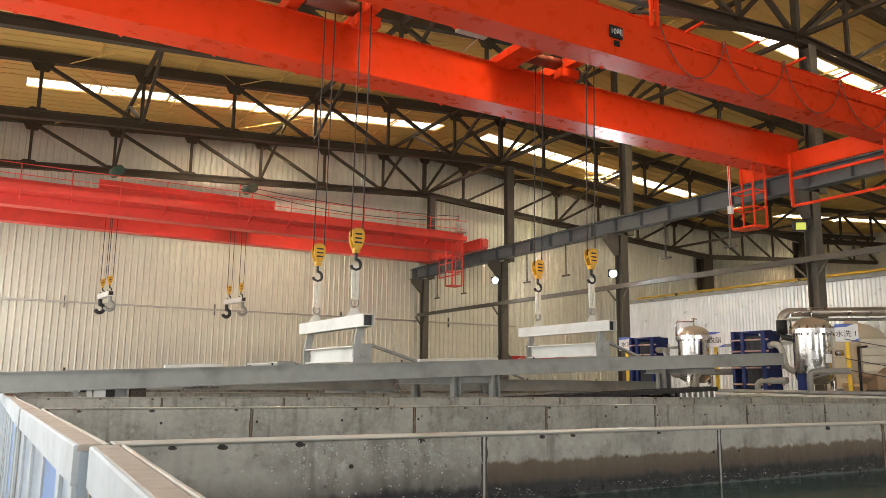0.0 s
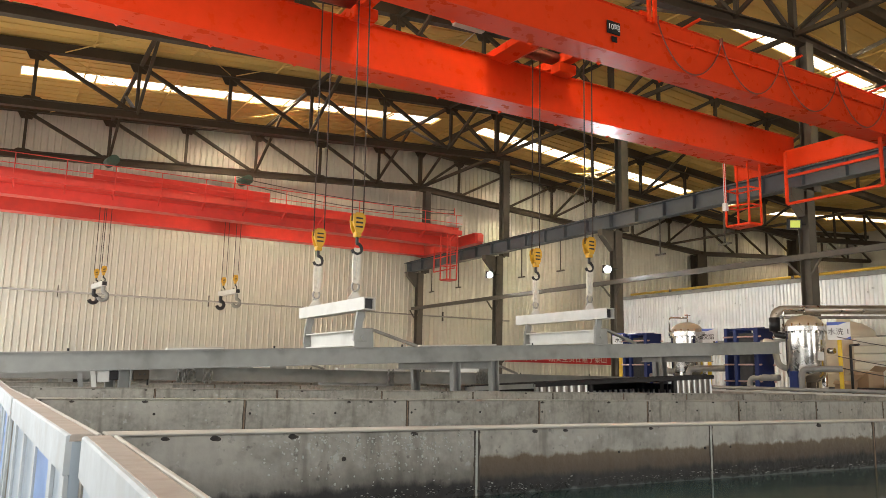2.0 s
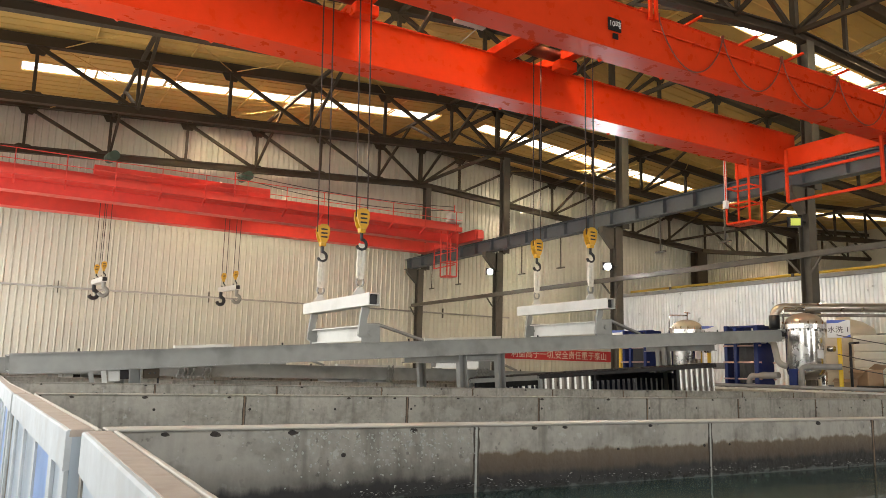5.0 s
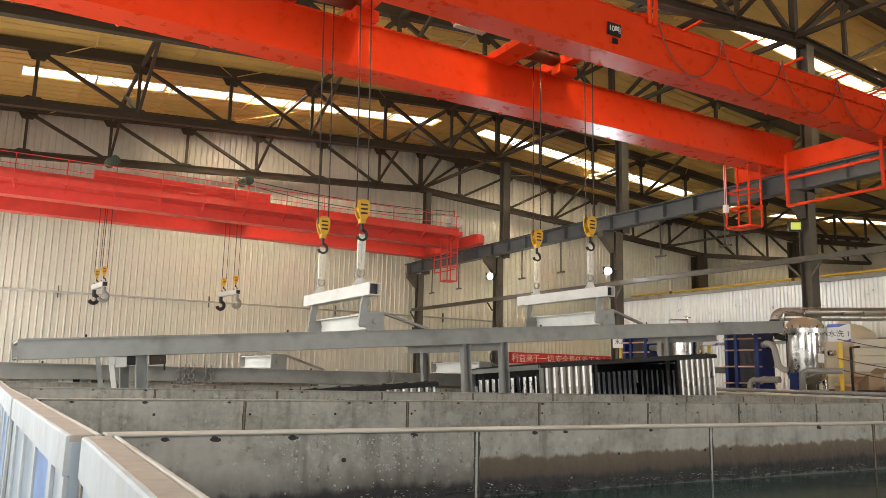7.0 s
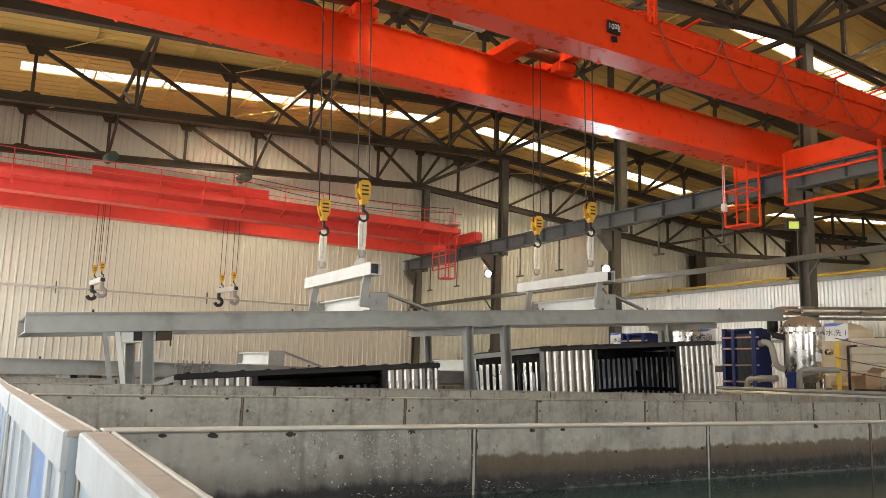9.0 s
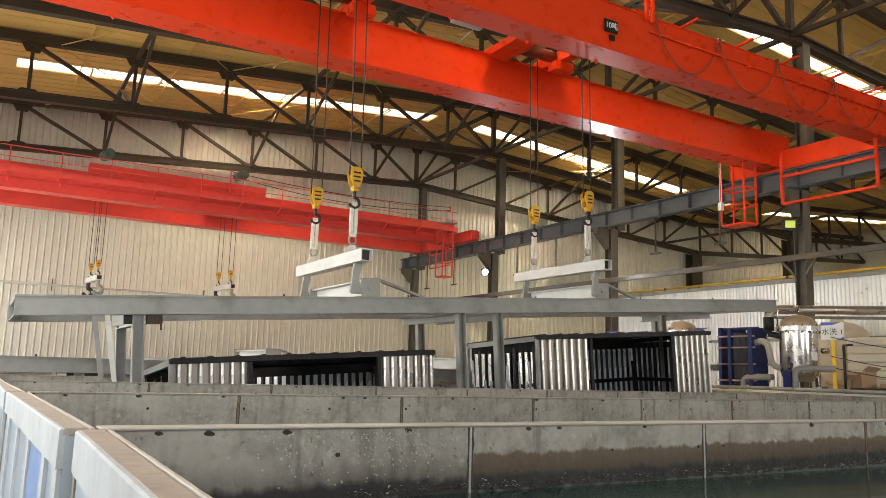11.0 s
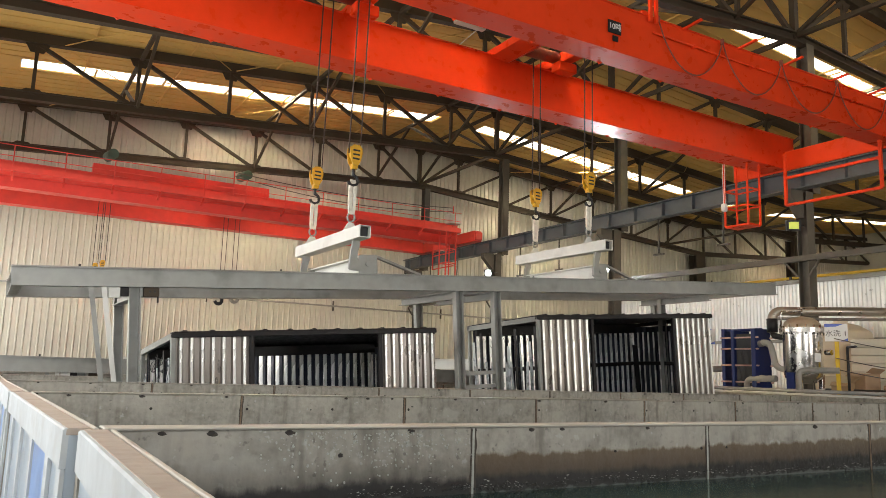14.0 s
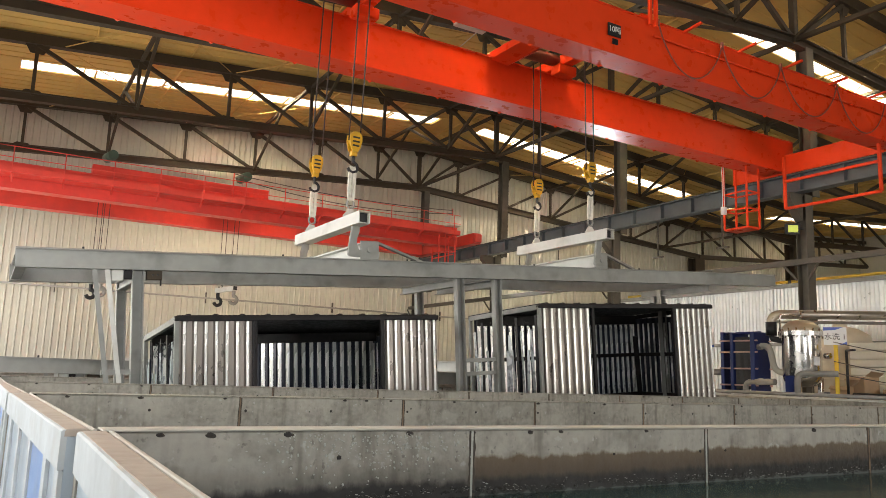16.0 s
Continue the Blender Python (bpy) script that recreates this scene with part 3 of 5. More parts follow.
def build_columns():
    for y in COLS:
        c = thing("steel_column", "slate-grey steel H column carrying the crane runway", "column", "runway columns")
        bm = bmesh.new()
        h_section(bm, RX + 0.1, y, 0, RAIL_TOP - 0.45, 0.26, 0.26)
        part("lower_shaft", bm, M_COL, c)
        bm = bmesh.new()
        h_section(bm, RX + 0.36, y, RAIL_TOP - 0.45, chord_z(RX) - 0.02, 0.28, 0.26)
        part("upper_shaft", bm, M_COL, c)
        bm = bmesh.new()
        v = [(RX - 0.08, RAIL_TOP - 0.46), (RX - 0.5, RAIL_TOP - 0.46), (RX - 0.5, RAIL_TOP - 0.62), (RX - 0.08, RAIL_TOP - 1.05)]
        extrude_xz(bm, v, y - 0.1, y + 0.1)
        part("corbel", bm, M_COL, c)
        bm = bmesh.new()
        bm_round(bm, RX - 0.12, RX + 0.32, y - 0.28, y + 0.28, 0, 0.03)
        part("base_plate", bm, M_COL, c)
        for s in (-1, 1):
            bm = bmesh.new()
            bar(bm, (RX - 0.03, y + s * 0.14, 3.92), (RX - 0.08, y + s * 0.42, 4.25), 0.04, 0.04)
            part("bracket", bm, M_COL, c)
    for y in COLS:
        c = thing("side_column", "dark grey steel H column against the side wall", "column", "side columns")
        bm = bmesh.new()
        h_section(bm, 32.2, y, 0, chord_z(32.2), 0.5, 0.7)
        part("shaft", bm, M_DARK, c)
    # the tie beam between the columns and its short hangers
    bm = bmesh.new()
    bar(bm, (RX - 0.1, WY0, 4.30), (RX - 0.1, COLS[0] + 0.2, 4.30), 0.12, 0.12)
    single("tie_beam", bm, M_COL, "slate-grey steel tie beam joining the columns", "beam")
    for y in (26.5, 24.48, 20.5, 18.48, 14.37, 12.3):
        h = thing("tee_hanger", "thin grey steel hanger with a tee foot under the runway", "hanger", "tee hangers")
        rod("rod", (RX - 0.20, y, RAIL_TOP - 0.45), (RX - 0.20, y, 4.86), 0.022, M_COL, h)
        bm = bmesh.new()
        bar(bm, (RX - 0.20, y - 0.17, 4.85), (RX - 0.20, y + 0.17, 4.85), 0.06, 0.04)
        part("foot", bm, M_COL, h)


def build_runway():
    for x, name in ((RX - 0.27, "east"), (-1.35, "west")):
        r = thing("crane_runway", "blue-grey riveted I girder with a crane rail", "girder", "crane runways")
        bm = bmesh.new()
        sweep(bm, i_profile(0.26, 0.42, 0.022, 0.014), (x, WY0, RAIL_TOP - 0.46), (x, COLS[0] + 0.45, RAIL_TOP - 0.46))
        part("girder", bm, M_RUN, r)
        bm = bmesh.new()
        bar(bm, (x, WY0, RAIL_TOP - 0.02), (x, COLS[0] + 0.45, RAIL_TOP - 0.02), 0.06, 0.05)
        part("rail", bm, M_BLACK, r, "dark steel crane rail")
        y = COLS[0]
        while y > WY0:
            bm = bmesh.new()
            bm_box(bm, x - 0.12, x - 0.008, y - 0.006, y + 0.006, RAIL_TOP - 0.437, RAIL_TOP - 0.063)
            part("stiffener", bm, M_RUN, r)
            y -= 1.0
    for y in COLS:
        bm = bmesh.new()
        h_section(bm, -1.55, y, 0, chord_z(-1.55), 0.42, 0.36)
        c = single("side_column", bm, M_COL, "slate-grey steel H column against the side wall", "column", "side columns")


def build_partition():
    p = thing("partition", "white profiled steel sheet partition with grey rails", "partition")
    x = 16.5
    bm = bmesh.new()
    corrugated(bm, -17.6, -3.0, 1.2, 3.95, 0, 0.10, 0.03, 0.5)
    for v in bm.verts:
        v.co = Vector((x + v.co.y, -v.co.x, v.co.z))
    part("sheet", bm, M_PART, p)
    for z, h in ((3.99, 0.09), (2.6, 0.07)):
        bm = bmesh.new()
        bar(bm, (x - 0.07, 3.0, z), (x - 0.07, 17.6, z), 0.09, h)
        part("rail", bm, M_RACK, p, "grey steel rail")
    bm = bmesh.new()
    bm_box(bm, x - 0.05, x + 0.1, 3.0, 17.6, 0.0, 1.2)
    part("plinth", bm, M_FLOOR, p, "grey concrete plinth")
    g = thing("gas_pipe", "yellow gas pipes running over the partition", "pipe")
    for dx, z in ((0.5, 4.08), (0.7, 4.2)):
        bm = bmesh.new()
        tube(bm, [(x + dx, 2.0, z), (x + dx, 17.7, z)], 0.035, 8)
        part("pipe", bm, M_GASPIPE, g)
    for y in (4, 8, 12, 16):
        bm = bmesh.new()
        bar(bm, (x + 0.6, y, 0.0), (x + 0.6, y, 4.22), 0.05, 0.05)
        part("support", bm, M_COL, g, "grey post")


def build_wall_pipe():
    p = thing("wall_pipe", "grey steel pipe on brackets along the gable wall", "pipe")
    bm = bmesh.new()
    tube(bm, [(WX0 + 0.1, WY1 - 0.15, 4.07), (20.2, WY1 - 0.15, 4.07)], 0.032, 8)
    part("pipe", bm, M_PALEPIPE, p)
    for x in (1.9, 6.85, 11.8, 16.75):
        bm = bmesh.new()
        bar(bm, (x, WY1 - 0.1, 3.88), (x, WY1 - 0.1, 4.28), 0.03, 0.10)
        part("bracket", bm, M_COL, p)


def build_floodlights():
    for y, z, lit in ((22.05, 5.07, True), (16.15, 4.63, True), (10.27, 4.985, False)):
        f = thing("floodlight", "lit white floodlight on a column bracket" if lit else "black floodlight with a yellow-green lens on a column", "floodlight", "floodlights")
        x = RX - 0.42
        m = look((x, y, z), (x - 3, y - 4, z - 1.6 if lit else z - 0.7))
        bm = bmesh.new()
        k = 0.80 if lit else 0.85
        bm_box(bm, -0.17 * k, 0.17 * k, -0.13 * k, 0.13 * k, -0.02, 0.09, m)
        part("housing", bm, M_LAMPBODY, f)
        bm = bmesh.new()
        if lit:
            tube(bm, [m @ Vector((0, 0, -0.03)), m @ Vector((0, 0, -0.022))], 0.125 * k, 20)
        else:
            bm_box(bm, -0.12 * k, 0.12 * k, -0.09 * k, 0.09 * k, -0.03, -0.022, m)
        part("lens", bm, M_LENS if lit else M_LENSDIM, f)
        rod("bracket", (x, y, z), (RX, y + 0.05, z + 0.05), 0.02, M_LAMPBODY, f)
        if lit:
            data = bpy.data.lights.new("floodlight_beam", "SPOT")
            data.energy, data.spot_size, data.spot_blend, data.color, data.shadow_soft_size = 380, radians(130), 0.6, (0.93, 0.97, 1.0), 0.12
            lamp = new("floodlight_beam", data)
            lamp.matrix_world = m @ pose(0, 0, -0.05)


# ---- tanks ----
RIM = EYE - 0.192
WALLS = (2.51, 5.42, 8.40, 11.30, 14.20, 17.10)
LEVEL = EYE - 0.442


def blob(bm, x, y, z, w, h, rnd):
    """A thin chip of uneven outline on a wall that faces -y."""
    n, turn = 11, rnd.uniform(0, 6)
    rim = []
    for k in range(n):
        a, r = 2 * math.pi * k / n + turn, rnd.uniform(0.84, 1.12)
        rim.append(bm.verts.new((x + w * r * math.cos(a), y + 0.003, z + h * r * math.sin(a))))
    mid = [bm.verts.new((x + (v.co.x - x) * 0.7, y, z + (v.co.z - z) * 0.7)) for v in rim]
    bm.faces.new(mid)
    for k in range(n):
        bm.faces.new((rim[k], rim[(k + 1) % n], mid[(k + 1) % n], mid[k]))


def ragged_strip(bm, x, y, z0, z1, half, rnd):
    """An upright stain of uneven width, thin as a coat of paint."""
    n = 26
    rows = []
    for k in range(n + 1):
        z = z1 + (z0 - z1) * k / n
        a, b = half * rnd.uniform(0.55, 1.0), half * rnd.uniform(0.55, 1.0)
        rows.append([bm.verts.new(v) for v in ((x - a, y, z), (x + b, y, z), (x + b, y + 0.004, z), (x - a, y + 0.004, z))])
    for u, v in zip(rows, rows[1:]):
        for k in range(4):
            bm.faces.new((u[k], u[(k + 1) % 4], v[(k + 1) % 4], v[k]))
    bm.faces.new(rows[0])
    bm.faces.new(rows[-1])


def build_deposits():
    """Splashes, crusts and scum of the first tank."""
    y = WALLS[0] - 0.001
    for name, label, material, n, seed in (("splash_marks", "pale dried splashes on the tank wall", M_CRUST, 300, 5), ("salt_crust", "pale salt crust along the liquid's edge", M_CRUST, 420, 6), ("acid_scum", "black scum flakes along the liquid's edge", M_SCUM, 520, 7)):
        rnd, bm = random.Random(seed), bmesh.new()
        for _ in range(n):
            if name == "splash_marks":
                cx = rnd.choice((0.95, 1.1, 1.25, 1.32, 1.45))
                x, z = rnd.gauss(cx, 0.10), RIM - 0.02 - abs(rnd.gauss(0.04, 0.05))
                w = rnd.uniform(0.0016, 0.0048)
                h = w * rnd.uniform(0.5, 1.6)
            else:
                cx = 1.2 + 5.0 * rnd.randrange(40) / 40
                x = rnd.gauss(cx, 0.05 if name == "acid_scum" else 0.03)
                z = LEVEL + (0.010 if name == "acid_scum" else 0.018) + abs(rnd.gauss(0, 0.014)) + 0.005 * math.sin(9 * x)
                w = rnd.uniform(0.003, 0.012) * (0.5 if name == "salt_crust" else 1)
                h = w * (rnd.uniform(0.12, 0.35) if name == "salt_crust" else rnd.uniform(0.2, 0.9))
            if z > LEVEL + 0.003 and z + h < RIM - 0.012 and 0.4 < x < 7:
                blob(bm, x, y - rnd.uniform(0.001, 0.003), z, w, h, rnd)
        single(name, bm, material, label, "stain", kind="stuff")


def build_tanks():
    for i, y in enumerate(WALLS):
        start = (0.336, 0.299, 0.229, 0.231, 0.231, 0.231)[i]
        joints = [start + 0.026] + [(1.636 if i == 0 else 1.60) + 1.284 * k for k in range(9)] + [PIT_X1] if i != 2 else [start + 0.026] + [1.545 + 1.287 * k for k in range(9)] + [PIT_X1]
        w = thing("tank_wall_%d" % (i + 1), "stained grey concrete tank wall of jointed panels with a pale rim", "tank wall", kind="structure")
        bm = bmesh.new()
        bm_box(bm, start - 0.02, PIT_X1, y + 0.03, y + 0.10, -1.3, RIM - 0.009)
        part("core", bm, M_JOINT, w)
        bm = bmesh.new()
        bm_round(bm, start, PIT_X1 + 0.05, y - 0.006, y + 0.108, RIM - 0.008, RIM, 0.003, 1)
        part("rim", bm, M_RIM if i == 0 else M_WALL, w)
        for a, b in zip(joints, joints[1:]):
            bm = bmesh.new()
            bm_round(bm, a + 0.007, b - 0.007, y, y + 0.05, -1.3, RIM - 0.009, 0.005, 1)
            part("panel", bm, M_TIDE if i == 0 else M_WALL, w)
        rnd = random.Random(50 + i)
        for b in joints[1:-1]:
            # dark weeping stain, then a bead of pale sealant
            bm = bmesh.new()
            ragged_strip(bm, b, y - 0.0012, 0.6, RIM - 0.012, 0.017 if i == 0 else 0.014, rnd)
            part("joint_stain", bm, M_JOINT, w, "dark weeping joint")
            bm = bmesh.new()
            bm_round(bm, b - 0.006, b + 0.004, y - 0.004, y + 0.02, 0.4, RIM - 0.010, 0.002, 1)
            part("joint_seal", bm, M_CRUST if i == 0 and b < 3 else M_SEAL, w, "rust-stained joint seal")
        # spalled pockets under the rim
        x = 0.5
        while x < PIT_X1 - 0.3 and i < 3:
            s = rnd.uniform(0.009, 0.015)
            low = rnd.random() < 0.22
            z = RIM - (rnd.uniform(0.06, 0.15) if low else 0.014 + 0.4 * s)
            bm = bmesh.new()
            blob(bm, x, y - 0.0022, z, s * (0.8 if low else 1.2), s * (0.62 if i == 0 else 0.42), rnd)
            part("spall", bm, M_SPALL, w, "dark broken patch")
            if not low:
                bm = bmesh.new()
                blob(bm, x + 0.3 * s, y - 0.0012, z - 0.12 * s, s * 1.7, s * 0.75, rnd)
                part("spall_edge", bm, M_JOINT, w, "brown stained edge of a broken patch")
            x += rnd.uniform(0.2, 0.75) * (1 + 0.4 * i) * (0.6 if x < 3 else 1)
        # tie holes in the second and third wall
        if i in (1, 2):
            for k in range(17):
                bm = bmesh.new()
                tube(bm, [(1.0 + 0.64 * k, WALLS[i] - 0.0015, RIM - 0.10), (1.0 + 0.64 * k, WALLS[i] + 0.01, RIM - 0.10)], 0.0095, 8)
                part("tie_hole", bm, M_SPALL, w)
    # front wall, bottom of the row, and end walls
    bm = bmesh.new()
    bm_box(bm, PIT_X0, PIT_X1, -0.6, -0.45, -1.3, RIM)
    bm_box(bm, PIT_X1, PIT_X1 + 0.15, -0.6, 17.25, -1.3, RIM)
    single("tank_wall_7", bm, M_WALL, "stained grey concrete outer tank wall", "tank wall", kind="structure")
    ends = [-0.6] + list(WALLS)
    # outer and inner face of each end: x at its near and far corner
    faces = ((0.202, 0.266, 0.272, 0.360), (0.232, 0.181, 0.323, 0.298), (0.175, 0.158, 0.281, 0.228), (0.158, 0.150, 0.236, 0.230), (0.150, 0.150, 0.230, 0.230), (0.150, 0.150, 0.230, 0.230))
    for i, (y0, y1) in enumerate(zip(ends, ends[1:])):
        e = thing("tank_end_%d" % (i + 1), "white clad tank end with upright ribs and a sandy rim", "tank wall", kind="structure")
        ya, yb = (y0 + 0.007 if i else y0 + 0.152), y1 - 0.055
        oa, ob_, ia, ib = faces[i]
        outer = lambda y: oa + (ob_ - oa) * (y - ya) / (yb - ya)
        inner = lambda y: ia + (ib - ia) * (y - ya) / (yb - ya)
        rnd = random.Random(70 + i)

        def strip(name, material, a, b, z0, z1, label="", p=ya, q=yb, parent=e, r=0.0, wear=0.0):
            """A board along the end between offsets a(y) and b(y), its edges worn by so much."""
            bm, n = bmesh.new(), max(1, round((q - p) / (0.05 if wear else 0.5)))
            rings = []
            for k in range(n + 1):
                y = p + (q - p) * k / n
                j = [rnd.uniform(-wear, wear) for _ in range(4)]
                x0, x1 = a(y), b(y)
                rings.append([bm.verts.new(v) for v in ((x0 + j[0], y, z0), (x1 + j[1], y, z0), (x1 + j[1], y, z1 - r), (x1 + j[1] - r, y, z1 + j[2] * 0.5), (x0 + j[3] + r, y, z1 + j[2] * 0.5), (x0 + j[3], y, z1 - r))])
            for u, v in zip(rings, rings[1:]):
                for k in range(6):
                    bm.faces.new((u[k], u[(k + 1) % 6], v[(k + 1) % 6], v[k]))
            bm.faces.new(rings[0])
            bm.faces.new(rings[-1][::-1])
            return part(name, bm, material, parent, label)
        strip("lining", M_WALL, lambda y: inner(y) - 0.03, lambda y: inner(y) - 0.004, -1.3, RIM - 0.02, "stained grey lining", r=0.001)
        strip("rim", M_RIMTOP, lambda y: outer(y) + 0.006, lambda y: inner(y) - 0.016, RIM - 0.02, RIM, "sandy worn rim", r=0.005, wear=0.0008)
        strip("lip", M_RIM, lambda y: inner(y) - 0.013, inner, RIM - 0.016, RIM + 0.001, "pale edge lip", r=0.003, wear=0.0007)
        strip("fascia", M_WHITE, lambda y: outer(y) - 0.004, lambda y: outer(y) + 0.02, RIM - 0.115, RIM - 0.001, "white painted top band", p=ya + 0.002, q=yb - 0.002, r=0.005, wear=0.0006)
        strip("backing", M_PANELBLUE, lambda y: outer(y) + 0.013, lambda y: inner(y) - 0.031, 0, RIM - 0.021, "pale grey-blue recessed panel", r=0.001)
        y, k = ya + 0.37 - 0.66, -1
        while y < yb - 0.05:
            p = max(y, ya + 0.004)
            strip("rib", M_WHITE, outer, lambda v: outer(v) + 0.0125, 0, RIM - 0.116, "", p, min(p + 0.10, yb), r=0.004)
            if k == (1, 0, 0, 1, 0, 1)[i]:
                strip("blue_panel", M_BLUE, lambda v: outer(v) + 0.009, lambda v: outer(v) + 0.0125, 0.02, RIM - 0.117, "clear blue panel", y + 0.104, min(y + 0.655, yb), r=0.001)
            y += 0.66
            k += 1
        # concrete post between two ends
        strip("post", M_WALL, lambda v: ob_ + 0.008, lambda v: ib - 0.012, 0, RIM - 0.005, "grey concrete post", yb + 0.001, yb + 0.0605, r=0.004, wear=0.002)
        bm = bmesh.new()
        bm_box(bm, 0.25 if i == 0 else PIT_X0, PIT_X1, y0 + 0.10, y1, LEVEL - 0.02, LEVEL if i == 0 else LEVEL - 0.12)
        single("liquid_%d" % (i + 1), bm, M_LIQUID, "dark green pickling liquid in a tank", "liquid", kind="structure")


build_floor()
build_walls()
build_roof()
build_truss()
build_columns()
build_runway()
build_partition()
build_wall_pipe()
build_floodlights()
build_tanks()
build_deposits()

# ---- overhead cranes ----


def box_girder(bm, x0, x1, y0, y1, z0, z1):
    """Box girder with overhanging flanges and webs set in."""
    w, h = (y1 - y0) / 2, z1 - z0
    half = [(w, 0), (w, 0.014), (w - 0.02, 0.014), (w - 0.02, h - 0.014), (w + 0.012, h - 0.014), (w + 0.012, h)]
    sweep(bm, half + [(-a, b) for a, b in reversed(half)], (x0, (y0 + y1) / 2, z0), (x1, (y0 + y1) / 2, z0))


def build_near_crane():
    c = thing("overhead_crane", "orange-red double-girder overhead crane with two trolleys", "crane")
    z0, z1 = EYE + 4.75, EYE + 5.50
    for y0, y1 in ((8.02, 8.47), (10.58, 11.12)):
        bm = bmesh.new()
        box_girder(bm, -1.2, 15.4, y0, y1, z0, z1)
        part("girder", bm, M_ORANGE, c)
        bm = bmesh.new()
        bar(bm, (-1.2, y0 + 0.1, z1 + 0.02), (14.7, y0 + 0.1, z1 + 0.02), 0.05, 0.04)
        part("trolley_rail", bm, M_BLACK, c, "dark trolley rail")
        x = -0.2
        while x < 14.6:
            bm = bmesh.new()
            extrude_xz(bm, [(x, z0), (x + 0.07, z0), (x + 0.035, z0 - 0.025)], y1 - 0.03, y1 + 0.01)
            part("lug", bm, M_ORANGE, c)
            x += 1.3
    # end carriages over the runway rails
    for x in (RX + 0.0, -1.35):
        bm = bmesh.new()
        bm_round(bm, x - 0.15, x + 0.15, 7.1, 12.0, RAIL_TOP + 0.06, RAIL_TOP + 0.5, 0.01, 1)
        part("end_carriage", bm, M_ORANGE, c)
        for y in (7.55, 11.85):
            bm = bmesh.new()
            lathe(bm, [(0, -0.05), (0.16, -0.05), (0.16, 0.05), (0, 0.05)], n=18)
            for v in bm.verts:
                v.co = Vector((x + v.co.z, y + v.co.x, RAIL_TOP + 0.16 + v.co.y))
            part("wheel", bm, M_BLACK, c, "black carriage wheel")
    # walkway angle irons and cable hangers on the near girder
    for x in (9.0, 10.3, 11.5, 12.8, 14.0):
        bm = bmesh.new()
        bar(bm, (x, 8.03, z1 - 0.02), (x + 0.02, 7.68, z1 + 0.02), 0.05, 0.03)
        part("cable_arm", bm, M_ORANGE, c)
    hang = [8.4, 9.85, 11.35, 12.95, 14.5]
    for a, b in zip(hang, hang[1:]):
        pts = [(a + (b - a) * t, 7.975, z1 - 0.04 - 0.72 * (1 - (2 * t - 1) ** 2) ** 0.8) for t in [i / 16 for i in range(17)]]
        bm = bmesh.new()
        tube(bm, pts, 0.012, 6)
        part("festoon_cable", bm, M_FESTOON, c, "looped red-brown festoon cable")
        bm = bmesh.new()
        bm_box(bm, a - 0.018, a + 0.018, 7.96, 8.005, z1 - 0.08, z1 + 0.02)
        part("cable_clip", bm, M_FESTOON, c)
    # upright frame at the trolley end of the cable
    bm = bmesh.new()
    for x in (8.22, 8.34):
        bar(bm, (x, 7.97, z1 - 0.12), (x, 7.97, z1 + 0.55), 0.05, 0.05)
    part("tow_post", bm, M_ORANGE, c)
    # rod and clips added to draw a shadow line along the girder's side
    bm = bmesh.new()
    tube(bm, [(8.3, 7.985, z1 - 0.27), (14.9, 7.985, z1 - 0.27)], 0.014, 6)
    part("conduit", bm, M_ORANGE, c, "thin painted rod added for a shadow line along the girder")
    for x in (9.2, 10.6, 12.0, 13.4, 14.7):
        slab("shadow_rod_clip", x - 0.02, x + 0.02, 7.966, 8.036, z1 - 0.30, z1 - 0.24, M_ORANGE, c, r=0.004)
    # rated load plate
    plate = slab("load_plate", 7.40, 7.66, 8.005, 8.022, z0 + 0.27, z0 + 0.47, M_BLACK, c, "black rated load plate")
    lettering("load_marking", "10吨", 0.12, M_SIGN, plate, pose(7.53, 8.0, z0 + 0.37, 90, 0, 0), "white load marking")
    slab("small_plate", 7.49, 7.60, 8.005, 8.022, z0 + 0.15, z0 + 0.24, M_BLACK, c, "small dark plate")
    # trolleys that hang between the girders
    for x in (3.98, 7.93):
        tr = new("trolley")
        tr.parent = c
        tagged(tr, "orange trolley frame with hoist drum")
        for dx in (-0.55, 0.55):
            bm = bmesh.new()
            bm_round(bm, x + dx - 0.1, x + dx + 0.1, 8.3, 11.2, z1 + 0.06, z1 + 0.26, 0.01, 1)
            part("cross_beam", bm, M_ORANGE, tr)
        for y in (9.03, 10.38):
            bm = bmesh.new()
            tube(bm, [(x - 0.42, y, z1 + 0.16), (x + 0.42, y, z1 + 0.16)], 0.11, 16)
            part("drum", bm, M_FESTOON, tr, "dark red hoist drum")
        bm = bmesh.new()
        bm_round(bm, x - 0.7, x + 0.7, 8.55, 8.75, z1 - 0.1, z1 + 0.06, 0.01, 1)
        part("side_plate", bm, M_ORANGE, tr)
        bm = bmesh.new()
        bm_round(bm, x + 0.35, x + 0.75, 10.2, 10.45, z1 - 0.12, z1 + 0.06, 0.03, 3)
        part("motor", bm, M_ORANGE, tr)
    bm = bmesh.new()
    extrude_xz(bm, [(7.05, z1 - 0.06), (7.5, z1 + 0.22), (7.72, z1 + 0.22), (7.72, z1 + 0.1), (7.4, z1 - 0.1)], 8.5, 10.56)
    part("bridge_plate", bm, M_ORANGE, c)
    bm = bmesh.new()
    bm_round(bm, 5.91, 6.47, 9.84, 9.96, EYE + 5.50, EYE + 5.62, 0.01, 1)
    bar(bm, (6.44, 9.94, EYE + 5.60), (6.44, 10.62, EYE + 5.52), 0.012, 0.012)
    part("control_box", bm, M_LIGHTSTEEL, c, "pale grey control box")
    # cage ladder at the runway end
    lad = new("cage")
